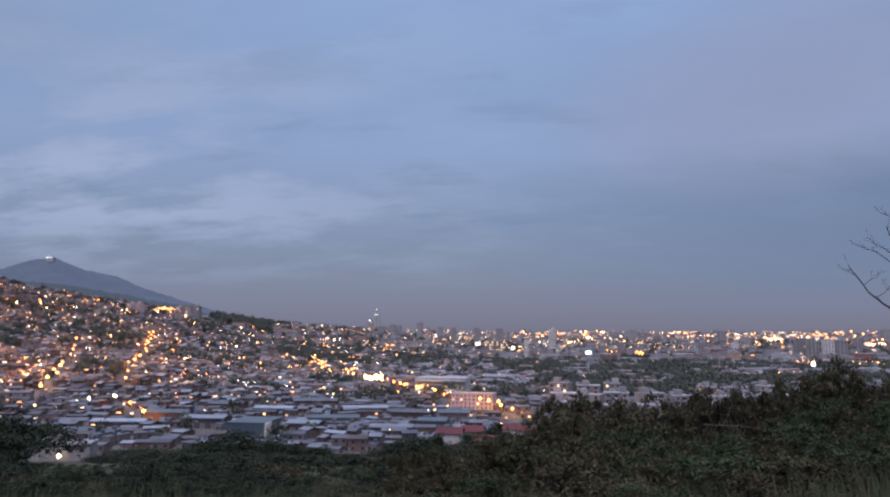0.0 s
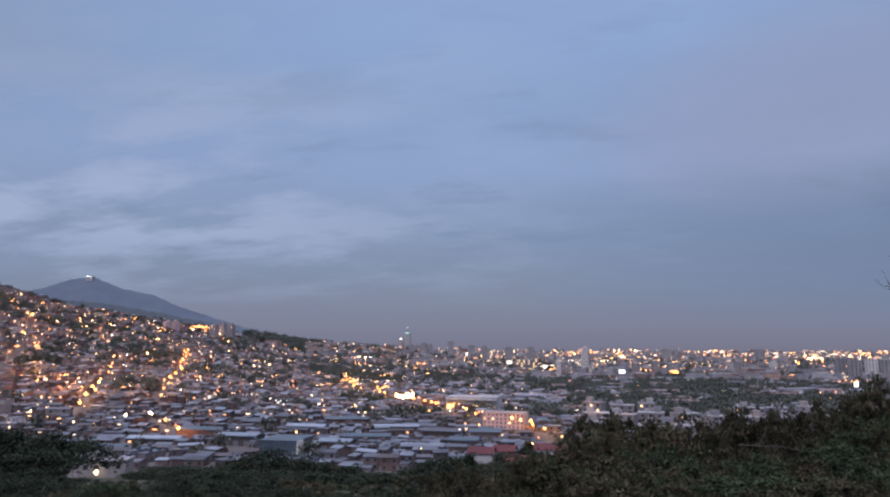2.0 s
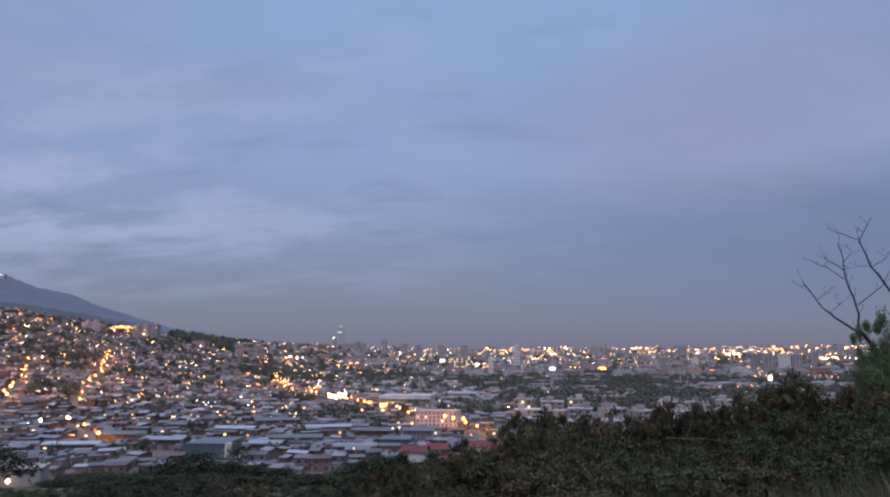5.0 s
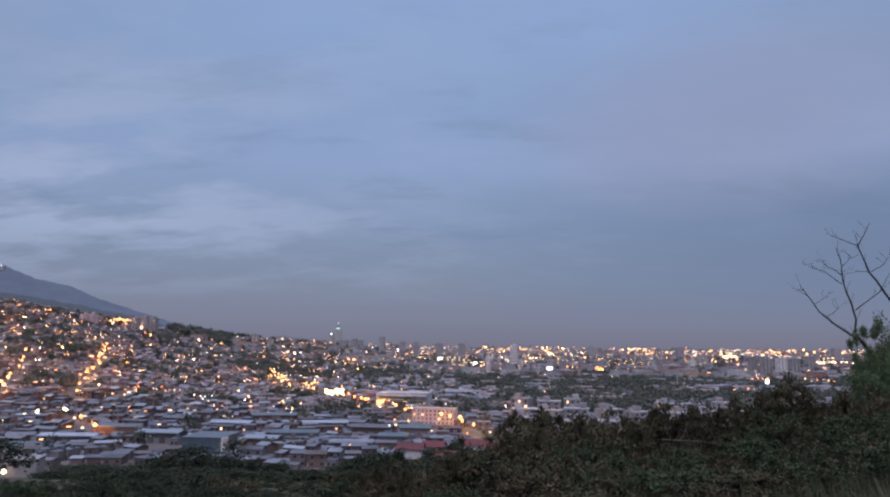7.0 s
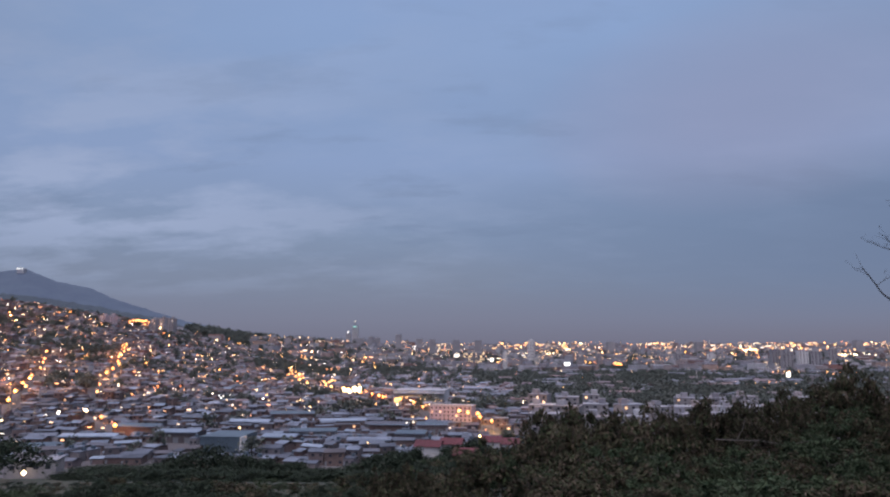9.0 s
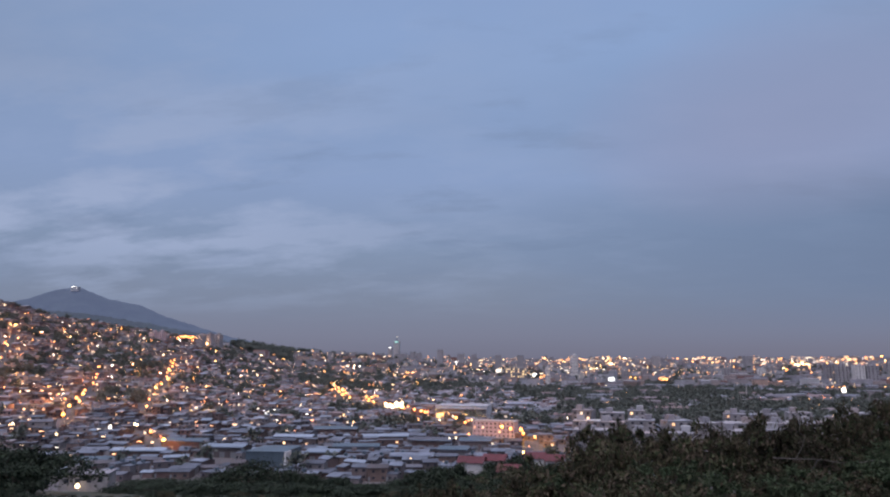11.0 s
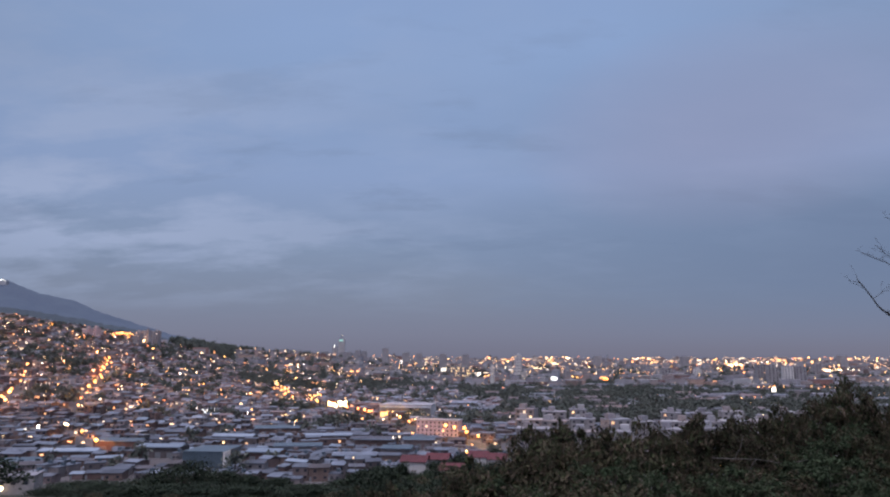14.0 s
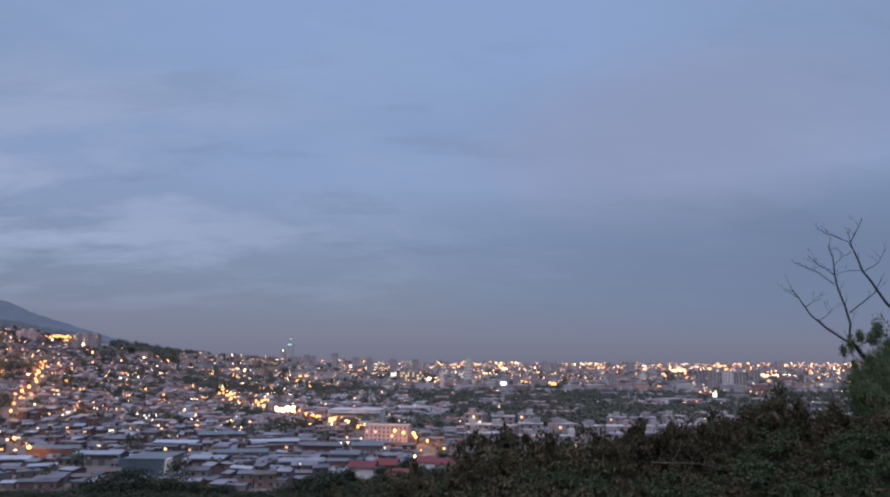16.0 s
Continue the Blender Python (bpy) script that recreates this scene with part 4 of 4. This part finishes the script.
    root = new("house")
    root.matrix_basis = pose(x, y, z, 0, 0, 14)
    part("wall", single(Soup.box, 0, 0, -2, 13.5, 8, 7.4), "flat_wall", root)
    part("upper_wall", single(Soup.box, -3.5, 1.5, 5.4, 5, 4, 1.9), "flat_wall", root)
    part("roof", single(Soup.box, 0, 0, 5.4, 14, 8.5, 0.3), "far_wall", root)
    for i in range(4):
        part("window", single(Soup.box, (i - 1.5) * 3.1, -4, 3.2, 1.3, 0.14, 1.2), "glass", root)
    part("wall_lamp", single(Soup.bulb, -1.0, -5.6, 2.6, 0.8), "flood", root, "glowing yellow wall lamp")
    tagged(root, "pale two-storey house with a glowing yard lamp", "house")
    # towers
    for u0, u1, top, base, mat in ((0.441, 0.453, -0.0125, -0.043, "tower_wall"), (0.456, 0.471, -0.0125, -0.044, "tower_wall"), (0.479, 0.492, -0.0145, -0.045, "white"), (0.495, 0.510, -0.0150, -0.045, "tower_wall"),
                                   (0.520, 0.533, -0.012, -0.034, "tower_wall"), (0.0955, 0.1055, 0.0002, -0.0385, "white"), (0.106, 0.114, -0.024, -0.038, "white"), (0.060, 0.0665, -0.0165, -0.041, "white"), (0.195, 0.203, -0.019, -0.036, "tower_wall"),
                                   (0.165, 0.176, -0.020, -0.036, "tower_wall"), (0.305, 0.318, -0.018, -0.034, "tower_wall"), (0.352, 0.362, -0.019, -0.033, "white"), (0.285, 0.295, -0.020, -0.034, "tower_wall"),
                                   (-0.453, -0.443, 0.033, 0.012, "tower_wall"), (-0.440, -0.430, 0.035, 0.012, "tower_wall"), (-0.427, -0.417, 0.034, 0.011, "tower_wall"), (-0.526, -0.517, 0.038, 0.024, "pink"), (-0.514, -0.506, 0.0385, 0.024, "pink")):
        root, w, h = block("tower_block", u0, u1, top, base, 14, mat, "tall concrete tower block rising over the city", "tower block", "tower blocks", 3, 9, 0.10, turn=-5, seed=int(u0 * 1000))
        part("lift_house", single(Soup.box, w * 0.1, 0, h + 0.4, w * 0.35, 5, 3.0), mat, root)
    # the office block with lit floors
    root, w, h = block("office_block", 0.004, 0.034, -0.0165, -0.038, 18, "tower_wall", "grey office block with many yellow lit windows", "office block", "", 9, 6, 0.5, turn=-5, seed=58, fill=0.6, shine="shop")
    part("lift_house", single(Soup.box, w * 0.2, 0, h + 0.4, w * 0.2, 6, 3.0), "tower_wall", root)
    # the distant centre
    rng = random.Random(77)
    for u0, u1, top in ((-0.237, -0.225, 0.0125), (-0.224, -0.211, 0.0115), (-0.133, -0.126, 0.0120), (-0.124, -0.117, 0.010), (-0.094, -0.086, 0.0165), (-0.18, -0.172, 0.009), (-0.20, -0.192, 0.0075), (-0.065, -0.055, 0.007),
                        (-0.045, -0.037, 0.006), (-0.012, -0.002, 0.004), (0.02, 0.03, 0.003), (-0.27, -0.262, 0.011), (-0.253, -0.246, 0.013), (0.21, 0.22, 0.0), (0.335, 0.345, -0.001), (0.56, 0.57, 0.001), (-0.155, -0.139, 0.0085)):
        block("tower_block", u0, u1, top * 0.65 - 0.001, 0, 30, "tower_wall", "hazy tower block in the distant city centre", "tower block", "distant towers", 0, 0, 0, at=rng.uniform(2500, 2900), seed=int(u0 * 3000))
    root, w, h = block("skyscraper", -0.1575, -0.1490, 0.0225, 0, 26, "concrete", "slim skyscraper crowned with teal lights", "skyscraper", "", 0, 0, 0, at=2800, seed=5)
    part("crown_light", single(Soup.box, 0, -16.6, h - 6, w * 0.6, 2, 5), "teal", root)
    part("spire", single(Soup.box, 0, 0, h, 3, 3, 17), "steel", root)
    part("spire_light", single(Soup.bulb, 0, 0, h + 18, 2.6), "white_light", root)
    root, w, h = block("tower_block", -0.166, -0.160, 0.012, 0, 24, "tower_wall", "tower with a bright roof lamp in the centre", "tower block", "distant towers", 0, 0, 0, at=2750, seed=6)
    part("roof_lamp", single(Soup.bulb, 0, -8, h + 3, 3.0), "white_light", root)
    # the white swept monument
    x, y, z = spot(0.060, -0.0475)
    root = new("monument")
    root.matrix_basis = pose(x, y, z, 0, 0, 0)
    s = Soup()
    for i in range(8):
        t = i / 8
        s.box(-7 + 12 * t ** 0.5, 0, 0, 2.6, 4, 3 + 13 * t * t, 0.1)
    part("sail", s, "white", root)
    tagged(root, "white swept concrete monument", "monument")
    # lit boards
    for u, e, w, h, d in ((0.152, -0.0327, 9.5, 5.5, 1200), (0.4640, -0.0482, 4.8, 5.6, 900), (-0.006, -0.0205, 14, 9, 1900), (0.045, -0.0265, 9, 6, 1600), (0.36, -0.021, 10, 8, 1900)):
        x, z = u * d, float(ground(u * d, d))
        mid = EYE + e * d - z
        root = new("billboard")
        root.matrix_basis = pose(x, d, z)
        part("panel", single(Soup.box, 0, 0, mid - h / 2, w, 0.6, h), "white_light" , root, "glowing white panel")
        for k in (-1, 1):
            part("post", single(Soup.box, k * w * 0.3, 0.5, -2, 0.8, 0.6, mid + 2), "steel", root)
        tagged(root, "lit white billboard on steel posts", "billboard", "billboards")
    # flood-lit yards
    for u, e, mat, r, n, wu in ((-0.1650, -0.0785, "flood", 2.0, 5, 0.012), (-0.1500, -0.0775, "flood", 2.0, 6, 0.014), (0.563, -0.0265, "flood", 3.4, 13, 0.055), (-0.540, -0.1155, "flood", 1.5, 2, 0.008), (-0.578, -0.1120, "white_light", 1.6, 1, 0),
                                (-0.661, -0.1287, "flood", 1.2, 1, 0), (-0.345, -0.0905, "white_light", 0.9, 3, 0.014), (-0.43, 0.0150, "flood", 2.6, 7, 0.03), (-0.468, 0.0205, "sodium", 2.6, 9, 0.036), (0.085, -0.0225, "flood", 3.0, 4, 0.02),
                                (0.128, -0.0225, "flood", 3.2, 3, 0.012), (0.412, -0.0175, "flood", 3.4, 7, 0.02), (0.223, -0.0415, "sodium", 2.6, 5, 0.012), (-0.245, -0.055, "sodium", 1.3, 6, 0.03), (-0.195, -0.066, "sodium", 1.5, 8, 0.03),
                                (-0.05, -0.082, "shop", 1.4, 6, 0.05), (0.185, -0.039, "sodium", 1.8, 3, 0.02), (0.07, -0.0365, "sodium", 1.8, 7, 0.04), (0.45, -0.051, "sodium", 1.4, 5, 0.04), (0.54, -0.052, "sodium", 1.4, 6, 0.05)):
        x0, d, z = spot(u, e)
        root = new("floodlight_group")
        root.matrix_basis = pose(x0, d, z)
        if d > 900:
            TAKEN.extend((x0 + q * wu * d, d - 22, 16 + wu * d * 0.25) for q in (-0.3, 0.3))
        for i in range(n):
            dx = ((i + 0.5) / n - 0.5) * wu * d + rng.uniform(-1, 1)
            dz = rng.uniform(5, 9) + (5 if d > 1100 else 0)
            part("lamp", single(Soup.bulb, dx, 0, dz, r * rng.uniform(0.6, 1.05)), mat, root)
            part("pole", single(Soup.box, dx, 0.3, -2, 0.25, 0.25, dz + 2), "steel", root)
        tagged(root, "bright floodlights over a yard, on thin poles", "floodlights", "floodlights")
    x, d, z = spot(-0.333, -0.0925)
    root = new("shop_sign")
    root.matrix_basis = pose(x, d, z)
    part("panel", single(Soup.box, 0, 0, 3.2, 6.0, 0.5, 2.2), "violet", root)
    part("post", single(Soup.box, 0, 0.4, -1, 0.4, 0.3, 5), "steel", root)
    tagged(root, "glowing violet shop sign on a post", "sign")
    # thin masts
    for u, top, base in ((-0.0395, -0.041, -0.0690), (0.335, -0.042, -0.064), (0.152, -0.05, -0.066), (-0.335, 0.0235, 0.008)):
        x, d, z = spot(u, base)
        root = new("mast")
        root.matrix_basis = pose(x, d, z)
        h = EYE + top * d - z
        part("shaft", single(Soup.tube, [(0, 0, -1), (0, 0, h)], 0.7, 0.3), "concrete", root)
        part("top_plate", single(Soup.box, 0, 0, h, 1.6, 1.0, 0.5), "steel", root)
        tagged(root, "thin pale lighting mast", "mast", "masts")


build_landmarks()
build_city()


# ---- near slope: trees, shrubs, grass ----
def build_near_trees():
    kinds = [tree_thing(200 + k, w, h, 5200, 0.42, "dark broad-crowned tree on the lower slope") for k, (w, h) in enumerate(((10, 8), (13, 9), (8, 7), (7, 9)))]
    rng = random.Random(21)
    used = [False] * 4
    # sight slope across, slope of the top, metres ahead
    spots = [(-0.366, -0.142, 160, 1), (-0.405, -0.170, 168, 0), (-0.312, -0.153, 158, 1), (-0.280, -0.163, 165, 0), (-0.225, -0.168, 175, 3), (-0.25, -0.168, 165, 0), (-0.19, -0.184, 165, 2), (-0.44, -0.170, 165, 1), (-0.535, -0.174, 160, 1),
             (-0.475, -0.180, 160, 0), (-0.505, -0.170, 162, 1), (-0.69, -0.125, 140, 1), (-0.745, -0.113, 138, 1), (-0.79, -0.117, 142, 0), (-0.84, -0.130, 140, 1),
             (-0.89, -0.148, 138, 0), (-0.96, -0.14, 140, 1), (-1.05, -0.14, 145, 1), (-0.72, -0.15, 120, 0), (-0.155, -0.176, 160, 1), (-0.12, -0.160, 150, 0), (-0.07, -0.147, 150, 3), (-0.09, -0.158, 140, 2), (-0.03, -0.157, 145, 0), (0.02, -0.160, 150, 1),
             (0.005, -0.143, 345, 1), (0.022, -0.136, 362, 0), (-0.02, -0.136, 358, 1), (-0.045, -0.137, 352, 2), (0.045, -0.131, 372, 1), (0.07, -0.130, 380, 0), (-0.085, -0.150, 300, 1), (-0.10, -0.152, 290, 0), (0.075, -0.141, 310, 1), (0.012, -0.140, 312, 1), (-0.006, -0.143, 316, 0), (0.026, -0.139, 314, 2), (-0.082, -0.147, 300, 1), (-0.14, -0.168, 230, 0), (-0.44, -0.180, 200, 1), (-0.49, -0.183, 205, 0)]
    line_u = [-1.1, -0.65, -0.60, -0.55, -0.48, -0.416, -0.371, -0.297, -0.22, -0.187, -0.152, -0.119, 0.06]
    line_e = [-0.165, -0.185, -0.198, -0.188, -0.182, -0.180, -0.172, -0.178, -0.180, -0.190, -0.194, -0.172, -0.168]
    u = -1.05
    while u < 0.05:
        for d in (195, 165, 140):
            spots.append((u + rng.uniform(-0.012, 0.012), float(np.interp(u, line_u, line_e)) - (195 - d) * 0.00016 - rng.uniform(0, 0.012), d, rng.randrange(4)))
        u += rng.uniform(0.026, 0.04)
    for u, e, d, k in spots:
        if -0.69 < u < -0.535:
            continue
        x, z = u * d, float(ground(u * d, d))
        need = max(2.5, EYE + e * d - z)
        g = need / (8, 9, 7, 9)[k]
        wide = max(g, 0.85) * rng.uniform(1.2, 1.6)
        at = pose(x, d, z, 0, 0, rng.uniform(0, 360)) @ Matrix.Diagonal((wide, wide, g, 1))
        ob = copy_thing(kinds[k], at) if used[k] else kinds[k]
        ob.matrix_basis = at
        used[k] = True


build_near_trees()


def shrub_thing(seed, n, size, mat, label):
    """A shrub 1 m high and about 1.1 m wide, to be scaled: stems and foliage."""
    rng = np.random.default_rng(seed)
    root = new("shrub")
    tips = []
    for k in range(4):
        a = k * 1.57 + rng.uniform(0, 0.9)
        lean = rng.uniform(0.12, 0.5)
        p = [(0.03 * math.cos(a), 0.03 * math.sin(a), -0.12)]
        for t in (0.35, 0.7, 1.0):
            p.append((lean * t * math.cos(a) + rng.normal(0, 0.03), lean * t * math.sin(a) + rng.normal(0, 0.03), t * rng.uniform(0.72, 0.98)))
        s = Soup()
        s.tube(p, 0.014, 0.003, 5)
        for q in range(6):
            b = Vector(p[2]).lerp(Vector(p[3]), rng.uniform(-0.6, 1))
            e = b + Vector((rng.normal(0, 0.17), rng.normal(0, 0.17), rng.uniform(-0.05, 0.16)))
            s.tube([b, b.lerp(e, 0.5) + Vector((0, 0, 0.02)), e], 0.005, 0.0015, 4)
            tips.append(e)
        part("stem", s, "bark", root)
        tips += [Vector(p[3]), Vector(p[2])]
    c = np.array([tuple(t) for t in tips])
    share = rng.random(len(c)) ** 1.6 + 0.08
    pick = rng.choice(len(c), n, p=share / share.sum())
    spread = rng.uniform(0.026, 0.070, len(c))[pick][:, None]
    pts = c[pick] + rng.normal(size=(n, 3)) * spread * (1.1, 1.1, 0.75)
    skirt = rng.random(n) < 0.12
    pts[skirt] = rng.normal(size=(skirt.sum(), 3)) * (0.30, 0.30, 0.16) + (0, 0, 0.38)
    pts[:, 2] = np.clip(pts[:, 2], 0.02, 1.12)
    f = Soup()
    f.leaves(pts, size, rng, slim=0.38)
    part("foliage", f, mat, root)
    return tagged(root, label, "shrub", "shrubs on the slope")


TOP_U = [-1.1, -0.5, -0.2, -0.12, -0.07, 0.0, 0.076, 0.102, 0.188, 0.273, 0.345, 0.385, 0.43, 0.46, 0.517, 0.568, 0.622, 0.685, 0.9]
TOP_E = [-0.174, -0.180, -0.184, -0.172, -0.158, -0.153, -0.112, -0.096, -0.084, -0.097, -0.080, -0.068, -0.061, -0.063, -0.058, -0.060, -0.044, -0.012, 0.0]


def build_shrubs():
    kinds = [shrub_thing(300 + k, 3000, 0.070, "leaf", "dark olive-brown leafy shrub on the slope") for k in range(5)]
    kinds.append(shrub_thing(310, 3200, 0.062, "green_leaf", "fresh green leafy shrub on the slope"))
    rng = random.Random(31)
    kinds.append(shrub_thing(320, 6500, 0.034, "fresh_leaf", "bright green feathery shrub beside the bare tree"))
    kinds.append(shrub_thing(330, 3400, 0.066, "dark_leaf", "dark green bushy shrub low on the slope"))
    used = [False] * 8
    todo = []

    def rank(d0, u0, u1, du, drop, loose, slim, green=0.0, plain=-1):
        u = u0
        while u < u1:
            d = d0 * rng.uniform(0.93, 1.07)
            v = u + rng.uniform(-0.4, 0.4) * du
            todo.append((v, d, float(np.interp(v, TOP_U, TOP_E)) - drop - rng.expovariate(1 / loose), slim * rng.uniform(0.75, 1.25), 5 if rng.random() < green else plain if plain >= 0 and rng.random() < 0.8 else rng.randrange(5)))
            u += du * rng.uniform(0.6, 1.4)

    rank(25, -0.10, 0.95, 0.042, -0.004, 0.016, 0.40)
    rank(22, -0.10, 0.95, 0.050, 0.000, 0.020, 0.45)
    rank(20, -0.15, 0.95, 0.045, 0.030, 0.018, 0.55, 0.15)
    rank(17, -0.30, 0.95, 0.050, 0.054, 0.018, 0.7, 0.4)
    rank(14, -0.40, 0.95, 0.060, 0.084, 0.018, 0.8, 0.55)
    rank(11, -0.50, 0.95, 0.080, 0.112, 0.016, 1.0, 0.6)
    rank(34, -1.05, 0.02, 0.034, 0.010, 0.008, 1.3, 0.15, 7)
    rank(45, -1.05, 0.02, 0.030, 0.008, 0.010, 1.2, 0.15, 7)
    rank(60, -1.05, 0.04, 0.024, 0.007, 0.012, 1.1, 0.1, 7)
    rank(80, -1.05, 0.06, 0.020, 0.006, 0.014, 1.0, 0.1, 7)
    rank(26, -1.05, -0.05, 0.040, 0.022, 0.006, 1.3, 0.1, 7)
    rank(20, -1.05, -0.1, 0.050, 0.045, 0.006, 1.3, 0.1, 7)
    # the round-topped shrub, and the fresh green ones by the bare tree
    todo += [(0.517, 22, -0.0385, 0.35, 1), (0.513, 22, -0.046, 0.4, 2), (0.672, 21, 0.010, 0.34, 6), (0.70, 21.5, 0.030, 0.34, 6), (0.735, 21, 0.046, 0.36, 6), (0.78, 21, 0.04, 0.4, 6), (0.69, 20, -0.01, 0.4, 6), (0.66, 21, 0.006, 0.28, 6), (0.668, 21.5, 0.028, 0.26, 6), (0.715, 20.5, 0.05, 0.3, 6)]
    for u, d, e, slim, k in todo:
        if d > 28 and -0.69 < u < -0.54:
            e -= 0.022  # the lit house shows over low growth
        x, z = u * d, float(ground(u * d, d))
        h = min(max(EYE + e * d - z, 0.6), 4.8)
        w = max(h * slim, 0.9) * 1.35
        at = pose(x, d, z, 0, 0, rng.uniform(0, 360)) @ Matrix.Diagonal((w, w, h, 1))
        ob = copy_thing(kinds[k], at) if used[k] else kinds[k]
        ob.matrix_basis = at
        used[k] = True


build_shrubs()


def build_bare_tree():
    """The leafless tree by the bright shrub: each limb by its bends, as slopes across and upward."""
    d = 22.0
    root = new("bare_tree")
    root.matrix_basis = pose(0.66 * d, d, float(ground(0.66 * d, d)))
    inv = Vector(root.matrix_basis.translation)
    rng = random.Random(5)

    def limb(name, line, r0, r1, sway=0.0):
        pts = [Vector((u * (d + sway * i), d + sway * i, EYE + e * (d + sway * i))) - inv for i, (u, e) in enumerate(line)]
        fine = []
        for a, b in zip(pts, pts[1:]):
            for t in (0.0, 0.33, 0.67):
                fine.append(a.lerp(b, t) + Vector([rng.gauss(0, 0.012) for _ in range(3)]))
        fine.append(pts[-1])
        s = Soup()
        s.tube(fine, r0 * 1.25, r1 * 1.5, 6)
        branch = part(name, s, "dead_bark", root)
        for a, b in zip(fine[2:], fine[3:]):
            if rng.random() < 0.62:
                way = (b - a).normalized()
                e = a + way * rng.uniform(0.1, 0.35) + Vector((rng.gauss(0, 0.22), rng.gauss(0, 0.18), rng.uniform(0.04, 0.28)))
                mid = a.lerp(e, 0.5) + Vector((rng.gauss(0, 0.03), 0, 0.03))
                twig = single(Soup.tube, [a, mid, e], min(r1, 0.009), 0.003, 4)
                for _ in range(2):
                    q = mid.lerp(e, rng.random())
                    twig.tube([q, q + Vector((rng.gauss(0, 0.1), rng.gauss(0, 0.08), rng.uniform(0.02, 0.14)))], 0.004, 0.002, 4)
                part("twig", twig, "dead_bark", branch)

    limb("trunk", [(0.672, -0.14), (0.666, -0.036), (0.655, -0.002), (0.631, 0.027)], 0.075, 0.035)
    limb("branch", [(0.640, 0.018), (0.625, 0.027), (0.597, 0.044), (0.578, 0.0613), (0.554, 0.0963)], 0.030, 0.010, 0.05)
    limb("branch", [(0.554, 0.0963), (0.552, 0.102)], 0.010, 0.004, 0.05)
    limb("branch", [(0.556, 0.094), (0.540, 0.0965)], 0.008, 0.003)
    limb("branch", [(0.631, 0.027), (0.634, 0.0593), (0.619, 0.1031), (0.618, 0.1334), (0.612, 0.160)], 0.030, 0.007, -0.04)
    limb("branch", [(0.635, 0.064), (0.675, 0.0931), (0.692, 0.121)], 0.018, 0.006)
    limb("branch", [(0.705, -0.05), (0.715, 0.05), (0.691, 0.0774), (0.66, 0.1231), (0.646, 0.1634), (0.667, 0.1999)], 0.045, 0.007)
    limb("branch", [(0.646, 0.1634), (0.614, 0.1757), (0.597, 0.1835)], 0.011, 0.004)
    limb("branch", [(0.647, 0.160), (0.642, 0.182)], 0.009, 0.004)
    limb("branch", [(0.616, 0.104), (0.594, 0.1207), (0.560, 0.1338)], 0.012, 0.004)
    limb("branch", [(0.618, 0.118), (0.598, 0.130), (0.580, 0.1445)], 0.011, 0.004)
    limb("branch", [(0.618, 0.130), (0.632, 0.144), (0.645, 0.149)], 0.009, 0.003)
    limb("branch", [(0.660, 0.1231), (0.640, 0.124), (0.622, 0.119)], 0.009, 0.003)
    limb("branch", [(0.662, 0.122), (0.685, 0.135), (0.700, 0.158)], 0.012, 0.004)
    limb("branch", [(0.588, 0.052), (0.604, 0.062), (0.610, 0.070)], 0.009, 0.003)
    limb("branch", [(0.572, 0.071), (0.585, 0.080), (0.595, 0.083)], 0.008, 0.003)
    tagged(root, "leafless dark tree with forked thin branches", "tree")


build_bare_tree()


def build_grass():
    rng = np.random.default_rng(9)
    n = 26000
    d = rng.uniform(6, 34, n)
    u = rng.uniform(-0.75, 0.95, n)
    x = u * d
    z = ground(x, d)
    h = rng.uniform(0.25, 0.8, n)
    lean = rng.normal(0, 0.25, (n, 2)) * h[:, None]
    w = 0.012 + 0.008 * rng.random(n)
    a = np.stack([x - w, d, z - 0.05], 1)
    b = np.stack([x + w, d + 0.01, z - 0.05], 1)
    c = np.stack([x + lean[:, 0], d + lean[:, 1], z + h], 1)
    s = Soup()
    s.v.append(np.stack([a, b, c], 1).reshape(-1, 3))
    s.f = (3 * np.arange(n)[:, None] + np.arange(3)).tolist()
    s.m = [0] * n
    tagged(part("grass", s, "grass"), "rough dry and green grass on the slope", "grass", kind="stuff")


build_grass()


def build_dead_branch():
    """A pale fallen branch caught in the shrubs."""
    root = new("fallen_branch")
    d = 17.0
    pts = [Vector((u * d, d + 0.1 * i, EYE + e * d)) for i, (u, e) in enumerate(((0.335, -0.1345), (0.365, -0.1365), (0.395, -0.1375), (0.437, -0.1445), (0.468, -0.140)))]
    root.location = pts[0]
    part("stem", single(Soup.tube, [p - pts[0] for p in pts], 0.013, 0.006), "pale_wood", root)
    for i, (dx, dz) in enumerate(((0.25, 0.5), (-0.2, -0.35), (0.3, -0.3))):
        p = pts[i + 1] - pts[0]
        part("twig", single(Soup.tube, [p, p + Vector((dx * 0.6, 0, dz * 0.5)), p + Vector((dx, 0.05, dz))], 0.009, 0.004, 5), "pale_wood", root)
    tagged(root, "pale dead branch caught among the shrubs", "branch")


build_dead_branch()
